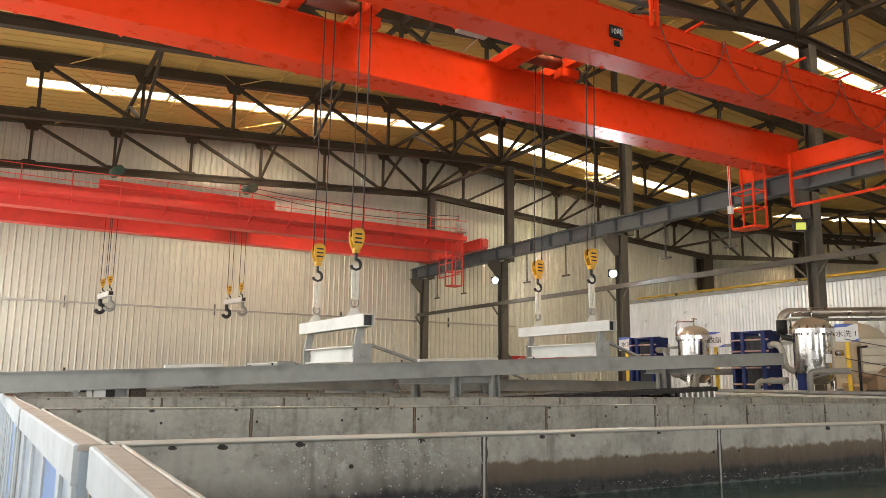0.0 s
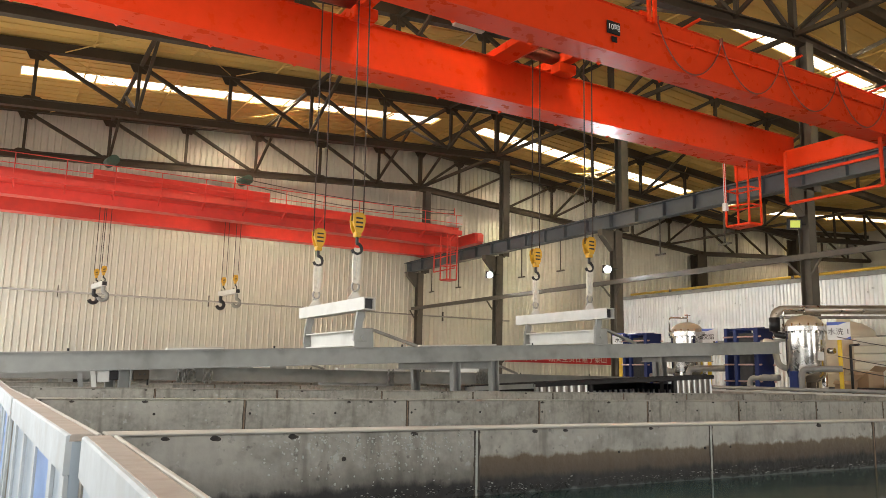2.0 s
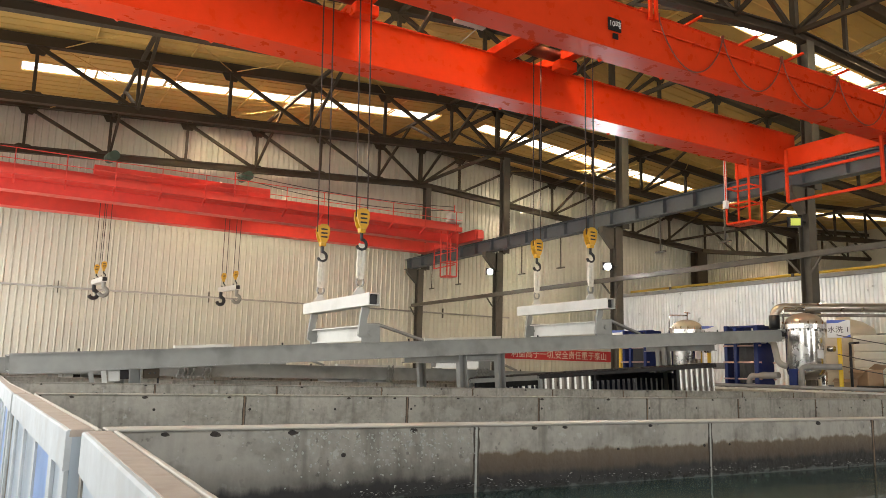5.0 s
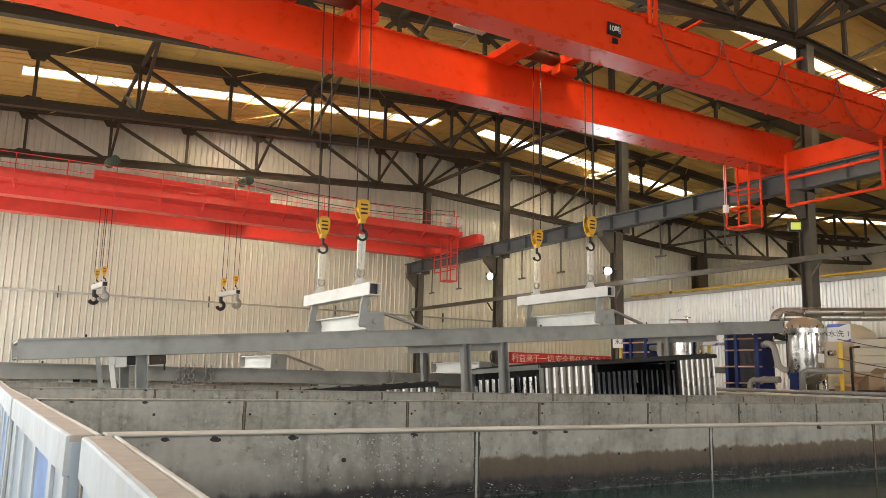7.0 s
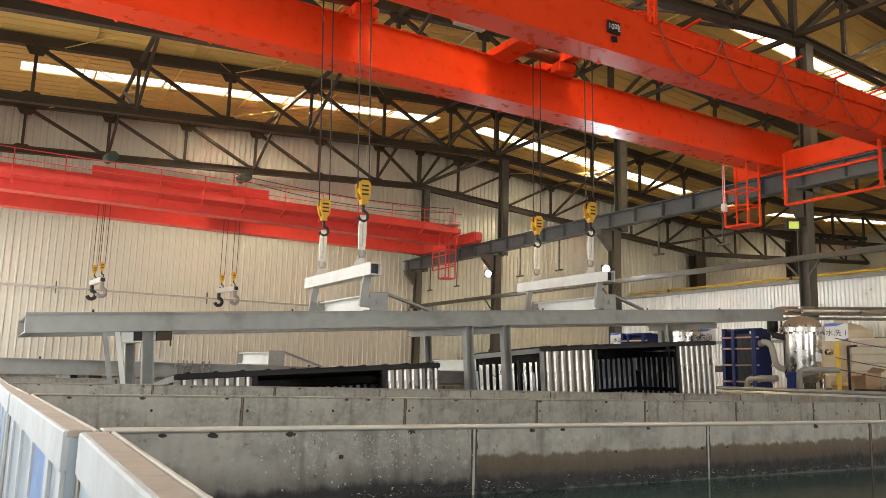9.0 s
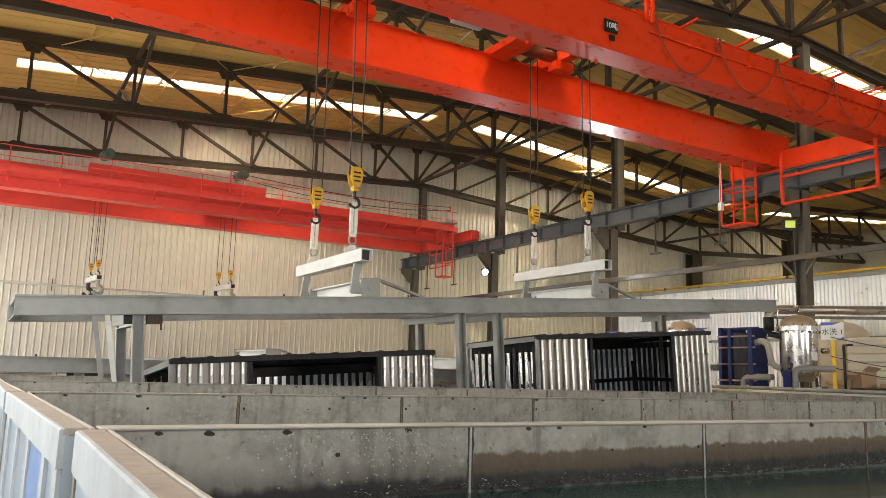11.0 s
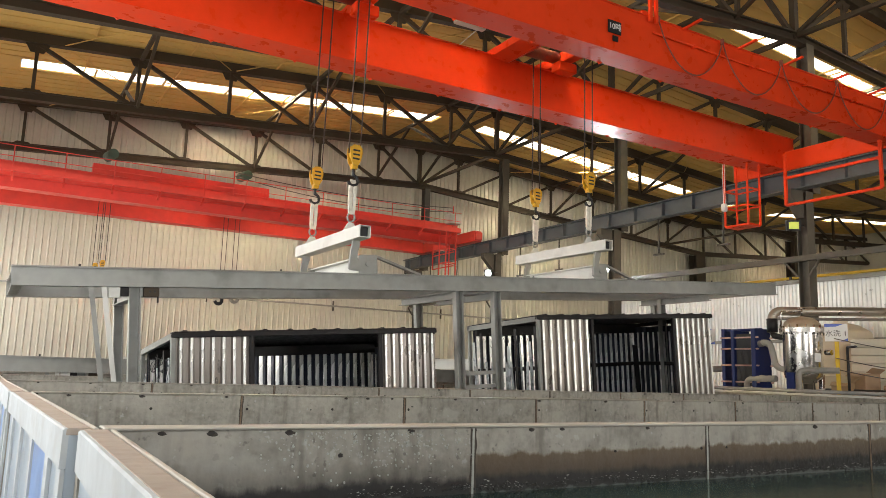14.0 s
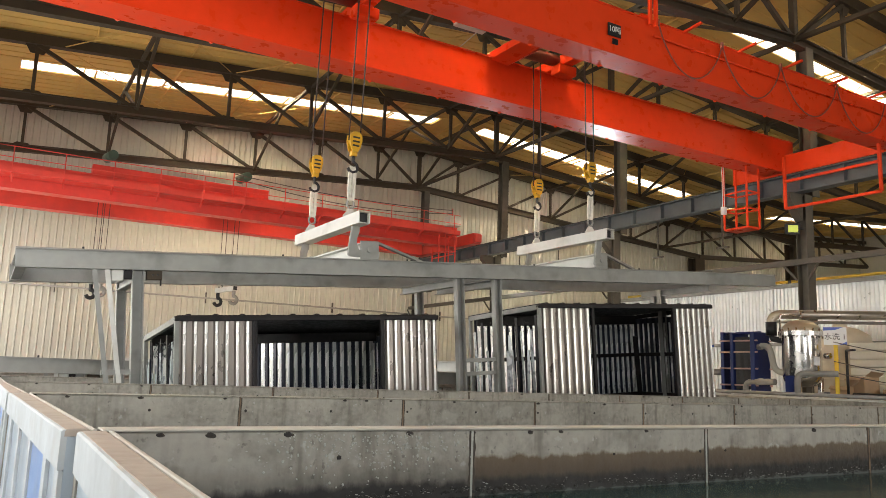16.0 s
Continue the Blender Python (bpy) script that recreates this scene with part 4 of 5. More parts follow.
    lad.parent = c
    tagged(lad, "orange steel maintenance cage")
    x0, x1, ya, yb, zb, zt = 13.95, 14.35, 10.75, 11.35, EYE + 3.4, EYE + 4.84
    for x in (x0, x1):
        for y in (ya, yb):
            bm = bmesh.new()
            bar(bm, (x, y, zb), (x, y, zt), 0.035, 0.035)
            part("post", bm, M_ORANGE, lad)
    for z in (zb, zb + 0.42, zb + 0.8):
        for p, q in (((x0, ya, z), (x0, yb, z)), ((x1, ya, z), (x1, yb, z)), ((x0, ya, z), (x1, ya, z)), ((x0, yb, z), (x1, yb, z))):
            bm = bmesh.new()
            bar(bm, p, q, 0.03, 0.03)
            part("rail", bm, M_ORANGE, lad)
    slab("cage_floor", x0, x1, ya, yb, zb - 0.03, zb, M_ORANGE, lad)
    fr = new("guard_frame")
    fr.parent = c
    tagged(fr, "orange steel guard rail under the end carriage")
    xg = RX - 0.62
    for p, q in (((xg, 10.28, EYE + 3.8), (xg, 10.28, EYE + 4.95)), ((xg, 8.2, EYE + 3.8), (xg, 8.2, EYE + 4.95)), ((xg, 8.2, EYE + 3.8), (xg, 10.28, EYE + 3.8)), ((xg, 8.2, EYE + 4.4), (xg, 10.28, EYE + 4.4))):
        bm = bmesh.new()
        bar(bm, p, q, 0.055, 0.055)
        part("rail", bm, M_ORANGE, fr)
    # hanging push-button box
    bm = bmesh.new()
    bm_round(bm, 13.78, 13.88, 11.22, 11.32, EYE + 3.72, EYE + 3.9, 0.02, 2)
    part("pendant", bm, M_SIGN, c, "white control pendant on cables")
    for dx in (0.0, 0.06):
        rod("pendant_cable", (13.80 + dx, 11.27, EYE + 3.9), (13.80 + dx, 11.27, EYE + 4.84), 0.008, M_SIGN, c)


def build_far_crane():
    c = thing("overhead_crane", "crimson double-girder overhead crane with a railed walkway", "crane")
    z0, z1 = EYE + 4.62, EYE + 5.35
    for y0, y1 in ((23.65, 24.1), (26.2, 26.65)):
        bm = bmesh.new()
        box_girder(bm, -1.2, 14.5, y0, y1, z0, z1)
        part("girder", bm, M_RED, c)
    for x in (RX - 0.27, -1.35):
        bm = bmesh.new()
        bm_round(bm, x - 0.16, x + 0.16, 23.0, 27.3, RAIL_TOP + 0.06, RAIL_TOP + 0.45, 0.01, 1)
        part("end_carriage", bm, M_RED, c)
        bm = bmesh.new()
        bm_round(bm, x - 0.14, x + 0.14, 22.9, 23.02, RAIL_TOP + 0.1, RAIL_TOP + 0.4, 0.03, 2)
        part("buffer", bm, M_RED, c)
    # walkway in front of the girder
    bm = bmesh.new()
    bm_box(bm, -1.2, 14.2, 22.95, 23.65, z0 + 0.30, z0 + 0.34)
    part("walkway", bm, M_RED, c)
    bm = bmesh.new()
    bm_box(bm, -1.2, 14.2, 22.93, 22.95, z0 + 0.30, z0 + 0.46)
    part("toe_board", bm, M_RED, c)
    for x in [0.2 + 1.25 * k for k in range(12)]:
        bm = bmesh.new()
        bar(bm, (x, 22.97, z0 + 0.3), (x + 0.02, 23.35, z0 + 0.14), 0.05, 0.07)
        part("bracket", bm, M_RED, c)
        rod("post", (x, 22.94, z0 + 0.34), (x, 22.94, z0 + 1.0), 0.014, M_RED, c, n=6)
    for z in (z0 + 0.7, z0 + 1.0):
        rod("hand_rail", (-1.2, 22.94, z), (14.2, 22.94, z), 0.012, M_RED, c, n=6)
    # raised cable tray on the girder
    bm = bmesh.new()
    bm_round(bm, 2.2, 7.4, 23.7, 24.0, z1 + 0.0, z1 + 0.30, 0.01, 1)
    part("cover", bm, M_RED, c)
    for x, y in ((2.85, 25.0), (6.8, 25.0)):
        t = new("trolley")
        t.parent = c
        tagged(t, "dark green hoist trolley with motor")
        slab("trolley_frame", x - 0.5, x + 0.5, 23.8, 26.5, z1 + 0.08, z1 + 0.2, M_BLACK, t)
        bm = bmesh.new()
        tube(bm, [(x - 0.15, 23.55, z1 + 0.62), (x - 0.25, 24.1, z1 + 0.62)], 0.145, 16)
        part("motor", bm, M_GREEN, t, "dark green motor")
        bm = bmesh.new()
        tube(bm, [(x - 0.4, y, z1 + 0.35), (x + 0.4, y, z1 + 0.35)], 0.15, 14)
        part("drum", bm, M_BLACK, t)
    bm = bmesh.new()
    bm_round(bm, 13.9, 14.4, 23.2, 23.6, z1 - 0.05, z1 + 0.3, 0.04, 2)
    part("drive_motor", bm, M_LIGHTSTEEL, c, "grey travel motor")
    for dz, sag in ((0.62, 0.16), (0.5, 0.3)):
        pts = [(6.2 + 8.0 * k / 14, 23.5, z1 + dz - 0.05 * k / 14 - sag * (1 - (k / 7 - 1) ** 2)) for k in range(15)]
        bm = bmesh.new()
        tube(bm, pts, 0.014, 6)
        part("slack_cable", bm, M_CABLE, c, "dark slack cable")
    for x in (6.2, 14.2):
        rod("cable_post", (x, 23.5, z0 + 0.34), (x, 23.5, z1 + 0.64), 0.02, M_RED, c, n=6)
    # red cage ladder at the runway end
    lad = new("cage")
    lad.parent = c
    tagged(lad, "red steel maintenance cage")
    x0, x1, ya, yb, zb, zt = 13.55, 13.95, 22.85, 23.3, EYE + 3.3, z0 + 0.3
    for x in (x0, x1):
        for y in (ya, yb):
            bm = bmesh.new()
            bar(bm, (x, y, zb), (x, y, zt), 0.035, 0.035)
            part("post", bm, M_RED, lad)
    for z in (zb, zb + 0.5, zb + 1.0):
        for p, q in (((x0, ya, z), (x0, yb, z)), ((x1, ya, z), (x1, yb, z)), ((x0, ya, z), (x1, ya, z)), ((x0, yb, z), (x1, yb, z))):
            bm = bmesh.new()
            bar(bm, p, q, 0.03, 0.03)
            part("rail", bm, M_RED, lad)
    slab("cage_floor", x0, x1, ya, yb, zb - 0.03, zb, M_RED, lad)
    for z in (EYE + 3.8, EYE + 4.3):
        bm = bmesh.new()
        bar(bm, (14.2, 23.4, z), (14.2, 24.9, z), 0.035, 0.035)
        part("guard_rail", bm, M_RED, c)
    bm = bmesh.new()
    bar(bm, (14.2, 24.9, EYE + 3.8), (14.2, 24.9, EYE + 4.7), 0.035, 0.035)
    part("guard_post", bm, M_RED, c)


def hook_shape(bm, s, x=0, y=0, z=0, turn=0, thick=1.0):
    """A round forged hook: tube along a curve, tapering to the tip."""
    pts = [(0, 0.16), (0, 0.0), (0.0, -0.04)]
    for k in range(10):
        a = radians(95 - k * 29)
        pts.append((0.0 + 0.085 * math.cos(a), -0.13 + 0.085 * math.sin(a)))
    m = pose(x, y, z, 0, 0, turn)
    tube(bm, [m @ Vector((px * s, 0, pz * s)) for px, pz in pts], 0.027 * s * thick, 8)


def build_hook(parent, s=1.0):
    """Yellow hook block; origin at the hook's saddle."""
    bm = bmesh.new()
    hook_shape(bm, 1.15 * s, 0, 0, 0.14 * s)
    part("hook", bm, M_BLACK, parent, "black forged hook")
    for side in (-1, 1):
        bm = bmesh.new()
        out = [(-0.05, 0.27), (0.05, 0.27), (0.095, 0.36), (0.125, 0.5), (0.115, 0.6), (0.06, 0.66), (-0.06, 0.66), (-0.115, 0.6), (-0.125, 0.5), (-0.095, 0.36)]
        extrude_xz(bm, [(x * s, z * s) for x, z in out], side * 0.075 * s - 0.01, side * 0.075 * s + 0.01)
        part("cheek_plate", bm, M_YELLOW, parent, "yellow cheek plate")
        for dz in (0.39, 0.47, 0.55):
            bm = bmesh.new()
            bm_round(bm, -0.07 * s, 0.07 * s, side * 0.09 * s - 0.006, side * 0.09 * s + 0.006, (dz - 0.016) * s, (dz + 0.016) * s, 0.003, 1)
            part("slot", bm, M_BLACK, parent, "dark slot")
    bm = bmesh.new()
    lathe(bm, [(0, -0.05), (0.105, -0.05), (0.085, 0), (0.105, 0.05), (0, 0.05)], n=18)
    for v in bm.verts:
        v.co = Vector((v.co.x * s, v.co.z * s, (0.5 + v.co.y) * s))
    part("sheave", bm, M_YELLOW, parent, "yellow rope sheave")
    bm = bmesh.new()
    bm_round(bm, -0.06 * s, 0.06 * s, -0.06 * s, 0.06 * s, 0.2 * s, 0.30 * s, 0.012, 2)
    part("crosshead", bm, M_YELLOW, parent)


ROPE_TOP = EYE + 5.74
REACH = 1.55        # rope that travels with the block


def build_block(group):
    h = thing("hook_block", "yellow two-fall hook block with a black hook on wire ropes", "hook block", group)
    build_hook(h, 0.70)
    for dx in (-0.08, 0.08):
        rod("rope", (dx, 0, 0.35), (dx, 0, 0.35 + REACH), 0.009, M_ROPE, h, "dark wire rope", 6)
    return h


def build_upper_rope(length):
    r = thing("hoist_rope", "dark wire rope falls under the trolley", "wire rope", "hoist ropes")
    for dx in (-0.08, 0.08):
        rod("rope", (dx, 0, 0), (dx, 0, -length), 0.011, M_ROPE, r, "", 6)
    return r


def build_sling():
    """White round sling; origin at the top loop, 0.62 m long."""
    s = thing("sling", "white webbing sling with steel shackles under a hook", "sling", "slings")
    for dx, w in ((-0.028, 0.045), (0.03, 0.045)):
        bm = bmesh.new()
        pts = [(dx * 0.4, 0, 0.0), (dx, 0, -0.08), (dx * 1.1, 0, -0.25), (dx * 0.9, 0, -0.4), (dx * 0.6, 0, -0.46)]
        for a, b in zip(pts, pts[1:]):
            bar(bm, a, b, 0.03, w, up=(1, 0, 0))
        part("webbing", bm, M_SLING, s)
    bm = bmesh.new()
    pts = [(0.05 * math.cos(a), 0, -0.50 + 0.06 * math.sin(a)) for a in [radians(-60 + 300 * k / 14 + 0) for k in range(15)]]
    tube(bm, pts, 0.014, 8)
    part("shackle", bm, M_RACK, s, "grey steel shackle")
    rod("shackle_pin", (0.0, -0.05, -0.555), (0.0, 0.05, -0.555), 0.012, M_RACK, s)
    return s


SPAN = 1.36         # between the two hooks of a spreader


def build_spreader():
    """Pale box beam along y; origin at the beam's middle, on its top."""
    s = thing("spreader_beam", "pale grey box spreader beam with two curved lifting plates", "spreader beam", "spreader beams")
    bm = bmesh.new()
    L, w, h, t = 1.14, 0.078, 0.155, 0.012
    for x0, x1, z0, z1 in ((-w, w, -t, 0), (-w, w, -h, -h + t), (-w, -w + t, -h + t, -t), (w - t, w, -h + t, -t)):
        bm_box(bm, x0, x1, -L, L, z0, z1)
    part("box_beam", bm, M_LIGHTSTEEL, s)
    # black sheets near both ends stand in for the shaded hollow
    bm = bmesh.new()
    bm_box(bm, -w + t, w - t, -1.07, -1.05, -h + t, -t)
    bm_box(bm, -w + t, w - t, 1.05, 1.07, -h + t, -t)
    part("hollow_shade", bm, M_BLACK, s, "black sheet for the beam's shaded hollow")
    for y in (-SPAN / 2, SPAN / 2):
        bm = bmesh.new()
        extrude_xz(bm, [(-0.1, 0), (0.1, 0), (0.035, 0.1), (-0.035, 0.1)], y - 0.012, y + 0.012)
        part("lug", bm, M_LIGHTSTEEL, s)
    for y in (-0.88, 0.88):
        bm = bmesh.new()
        out = [(-0.05, -0.155), (0.05, -0.155), (0.05, -0.22), (0.025, -0.30), (0.02, -0.37), (0.05, -0.44), (0.09, -0.48), (0.09, -0.535), (0.06, -0.545), (-0.06, -0.545), (-0.09, -0.52), (-0.085, -0.45), (-0.075, -0.37), (-0.07, -0.28), (-0.055, -0.21)]
        extrude_xz(bm, out, y - 0.02, y + 0.02)
        part("lifting_plate", bm, M_RACK, s, "grey curved lifting plate")
    return s


# ---- the dipping rack ----
RACK_L = 6.03


def build_rack():
    """Origin at the middle of the rack, on the top of its beams; x along the beams."""
    r = thing("dipping_rack", "grey painted steel dipping rack of two long beams and hanging posts", "lifting rack", "dipping racks")
    yn, yf, h = -0.85, 0.85, 0.208
    for y in (yn, yf):
        bm = bmesh.new()
        sweep(bm, i_profile(0.12, h, 0.014, 0.010), (-RACK_L, y, -h), (RACK_L, y, -h))
        # outer web plate closes the beam's side
        bm_box(bm, -RACK_L, RACK_L, y - 0.026, y - 0.02, -h + 0.014, -0.014)
        part("long_beam", bm, M_RACK, r)
    for x in (-RACK_L + 0.06, RACK_L - 0.06):
        bm = bmesh.new()
        sweep(bm, i_profile(0.1, 0.18, 0.012, 0.01), (x, yn + 0.065, -0.19), (x, yf - 0.065, -0.19))
        part("end_beam", bm, M_RACK, r)
    for x in (-4.8, -0.72, -0.1, 4.35):
        bm = bmesh.new()
        sweep(bm, i_profile(0.11, 0.11, 0.012, 0.01), (x, yn + 0.065, -0.315), (x, yf - 0.065, -0.315))
        part("cross_beam", bm, M_RACK, r)
    for x, y in ((-4.85, yn), (-4.77, yf), (-0.72, yn), (-0.1, yn), (-0.4, yf), (4.75, yf), (4.35, 0.3)):
        bm = bmesh.new()
        sweep(bm, ((-0.06, 0.045), (0.06, 0.045), (0.06, -0.045), (0.05, -0.045), (0.05, 0.036), (-0.05, 0.036), (-0.05, -0.045), (-0.06, -0.045)), (x, y, -2.55), (x, y, -h), up=(0, 1, 0))
        part("post", bm, M_RACK, r)
    for x in (-4.85, -0.4, 4.55):
        bm = bmesh.new()
        bar(bm, (x, yn, -2.5), (x, yf, -2.5), 0.1, 0.1)
        part("foot_beam", bm, M_RACK, r)
    for z in (-1.32, -1.5):
        bm = bmesh.new()
        bar(bm, (-0.66, yn, z), (-0.16, yn, z), 0.04, 0.05)
        part("spacer_bar", bm, M_RACK, r)
    for x, material in ((-5.29, M_RACK), (-5.165, M_LIGHTSTEEL)):
        bm = bmesh.new()
        bar(bm, (x, yn - 0.03, -h), (x + 0.16, yn - 0.03, -1.55), 0.048, 0.014, up=(0, 1, 0))
        part("flat_brace", bm, material, r)
    bm = bmesh.new()
    bar(bm, (-5.2, yn, -1.3), (-4.85, yn, -1.3), 0.05, 0.05)
    part("brace_tie", bm, M_RACK, r)
    # plates and a bolted bracket under the near beam beside the end post
    slab("pale_plate", -5.12, -5.00, yn - 0.025, yn - 0.01, -h - 0.12, -h - 0.002, M_LIGHTSTEEL, r, "pale welded plate")
    slab("dark_box", -5.03, -4.90, yn - 0.005, yn + 0.06, -h - 0.10, -h - 0.002, M_FRAME, r, "dark box section")
    bracket = slab("bracket", -4.765, -4.60, yn - 0.03, yn + 0.03, -h - 0.105, -h - 0.002, M_DARK, r, "dark bolted bracket plate")
    for x in (-4.70, -4.65):
        rod("bolt", (x, yn - 0.042, -h - 0.05), (x, yn - 0.028, -h - 0.05), 0.011, M_BLACK, bracket, n=6)
    rod("pin", (-4.612, yn, -h - 0.17), (-4.612, yn, -h - 0.1), 0.010, M_BLACK, r, n=6)
    # support rails under the load
    for y in (yn + 0.2, yf - 0.2):
        bm = bmesh.new()
        bar(bm, (-4.8, y, -2.42), (4.35, y, -2.42), 0.08, 0.06)
        part("support_rail", bm, M_RACK, r)
    # lifting cross-beams with pinned end plates
    for x in (-2.1, 1.82):
        bm = bmesh.new()
        sweep(bm, i_profile(0.16, 0.20, 0.016, 0.012), (x, yn + 0.0, 0.02), (x, yf - 0.0, 0.02))
        part("lifting_beam", bm, M_LIGHTSTEEL, r, "pale grey lifting beam")
        for y in (yn - 0.03, yf + 0.03):
            plate = slab("end_plate", x - 0.10, x + 0.16, y - 0.012, y + 0.012, 0.0, 0.24, M_RACK, r, "grey pinned end plate")
            bm = bmesh.new()
            tube(bm, [(x + 0.02, y - 0.05, 0.12), (x + 0.02, y + 0.05, 0.12)], 0.035, 12)
            part("pin", bm, M_RACK, plate)
        bm = bmesh.new()
        bar(bm, (x + 0.16, yn, 0.22), (x + 0.85, yn + 0.1, 0.01), 0.06, 0.03)
        part("stay", bm, M_RACK, r)
    for x0, x1 in ((-4.1, -3.35), (-0.35, 1.1)):
        slab("white_bar", x0, x1, yf - 0.05, yf + 0.05, 0.002, 0.05, M_LIGHTSTEEL, r, "pale bar lying on the far beam")
    for x in (-5.4, -3.2, -1.5, 0.6, 2.7, 4.4):
        rod("bolt", (x, yn + 0.02, 0), (x, yn + 0.02, 0.03), 0.012, M_BLACK, r, n=6)
    return r


# ---- the load: two corrugated enclosures ----


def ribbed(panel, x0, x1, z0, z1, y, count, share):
    """Raised strips on a profiled panel's crests, coloured bright for the light they catch."""
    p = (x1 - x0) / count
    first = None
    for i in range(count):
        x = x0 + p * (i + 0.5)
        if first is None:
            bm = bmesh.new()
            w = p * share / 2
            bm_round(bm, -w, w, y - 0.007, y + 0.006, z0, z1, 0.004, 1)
            ob = first = part("rib", bm, M_GLINT, panel, "zinc rib painted bright for its glint")
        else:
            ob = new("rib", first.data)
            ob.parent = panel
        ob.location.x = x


def build_enclosure(widths, depth, high, bars, spacing, drop, label):
    """Open-fronted box of profiled steel; origin at its front left foot. widths: panel, opening, panel."""
    a, b, c = widths
    total = a + b + c
    e = thing("steel_enclosure", label, "steel enclosure", "enclosures on the rack")
    f = 0.052
    for x in (0, a, a + b, total):
        bm = bmesh.new()
        y = 0.065 if x == total else 0
        bm_round(bm, x - f / 2, x + f / 2, y, y + f, 0, high, 0.006, 1)
        part("corner_post", bm, M_FRAME if x else M_RACK, e, "black frame post" if x else "grey frame post")
    for x in (0, total):
        bm = bmesh.new()
        bm_round(bm, x - f / 2, x + f / 2, depth - f, depth, 0, high - drop, 0.006, 1)
        part("corner_post", bm, M_FRAME if x else M_RACK, e)
        bm = bmesh.new()
        bar(bm, (x, f, high - 0.035), (x, depth, high - 0.035 - drop), f, 0.07)
        part("side_beam", bm, M_FRAME if x else M_RACK, e, "" if x else "grey galvanised side beam")
        bm = bmesh.new()
        bm_round(bm, x - f / 2, x + f / 2, f, depth - f, 0, 0.1, 0.006, 1)
        part("side_beam", bm, M_FRAME, e)
    for y in (0, depth - f):
        for z in (0, high - 0.05 - (drop if y else 0)):
            bm = bmesh.new()
            bm_round(bm, -f / 2, total + f / 2, y - 0.01, y + f + 0.01, z, z + 0.06, 0.006, 1)
            part("long_beam", bm, M_FRAME, e)
    # front panels, ribs outwards
    for x0, x1 in ((f / 2, a - f / 2), (a + b + f / 2, total + f / 2)):
        bm = bmesh.new()
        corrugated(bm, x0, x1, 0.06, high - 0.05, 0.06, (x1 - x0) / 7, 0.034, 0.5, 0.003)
        ribbed(part("front_panel", bm, M_CORR, e, "brown-grey profiled panel with glint-bright ribs"), x0, x1, 0.062, high - 0.052, 0.026, 7, 0.27)
    # back and end panels in the shade-darkened steel
    bm = bmesh.new()
    count = round((total - 0.1) / spacing)
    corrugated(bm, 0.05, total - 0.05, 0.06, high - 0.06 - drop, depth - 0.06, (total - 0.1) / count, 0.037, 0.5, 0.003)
    ribbed(part("back_panel", bm, M_INNER_SHADE, e, "wet profiled panel darkened for inner shade, with glint-bright ribs"), 0.05, total - 0.05, 0.062, high - 0.16 - drop * 0.6, depth - 0.097, count, 0.48)
    bm = bmesh.new()
    bm_round(bm, 0.05, total - 0.05, depth - 0.17, depth - 0.105, high - 0.2 - drop * 0.6, high - 0.003 - drop * 0.95, 0.006, 1)
    part("back_header", bm, M_FRAME, e)
    bm = bmesh.new()
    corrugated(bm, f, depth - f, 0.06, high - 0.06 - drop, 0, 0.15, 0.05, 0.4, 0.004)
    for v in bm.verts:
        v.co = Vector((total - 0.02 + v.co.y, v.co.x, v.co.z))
    ep = part("end_panel", bm, M_INNER_SHADE, e, "wet end panel darkened for inner shade, with glint-bright ribs")
    n = round((depth - 2 * f) / spacing)
    for i in range(n):
        y = f + (depth - 2 * f) * (i + 0.5) / n
        # bright strip in place of a highlight on the end panel
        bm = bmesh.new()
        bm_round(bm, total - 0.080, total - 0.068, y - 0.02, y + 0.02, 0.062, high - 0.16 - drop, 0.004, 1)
        part("rib", bm, M_GLINT, ep)
    bm = bmesh.new()
    bar(bm, (total / 2, 0.0, high + 0.012), (total / 2, depth, high + 0.012 - drop), total, 0.014)
    panel = part("roof_panel", bm, M_FRAME, e, "black profiled roof panel")
    x = 0.12
    while x < total - 0.05:
        bm = bmesh.new()
        sweep(bm, ((-0.035, 0), (0.035, 0), (0.018, 0.013), (-0.018, 0.013)), (x, -0.015, high + 0.020), (x, depth, high + 0.020 - drop))
        part("roof_rib", bm, M_FRAME, panel)
        x += 0.31
    # cross bars in the opening
    for z in bars:
        bm = bmesh.new()
        bar(bm, (0.05, depth - 0.19, z), (total - 0.05, depth - 0.19, z), 0.05, 0.065)
        part("cross_bar", bm, M_FRAME, e)
        bm = bmesh.new()
        bar(bm, (total - 0.11, 0.1, z), (total - 0.11, depth - 0.22, z), 0.05, 0.065)
        part("cross_bar", bm, M_FRAME, e)
    # ragged flats at the open left side
    rnd = random.Random(int(total * 100))
    for k in range(15):
        y = 0.12 + (depth - 0.3) * k / 14
        top = high - 0.12 - drop * y / depth - (rnd.uniform(0.1, 0.55) if k % 4 else 0.02)
        bm = bmesh.new()
        bar(bm, (rnd.uniform(-0.02, 0.05), y, 0.05), (rnd.uniform(-0.02, 0.04), y + rnd.uniform(-0.06, 0.06), top), 0.008, rnd.uniform(0.035, 0.075), up=(0, 1, 0))
        part("side_slat", bm, M_FLAT if k % 4 else M_FRAME, e)
    # tangle of tie wire under the roof at the open side
    for k in range(5):
        y, z = rnd.uniform(0.3, depth - 0.5), high - 0.28 - drop * 0.5
        r = rnd.uniform(0.06, 0.12)
        bm = bmesh.new()
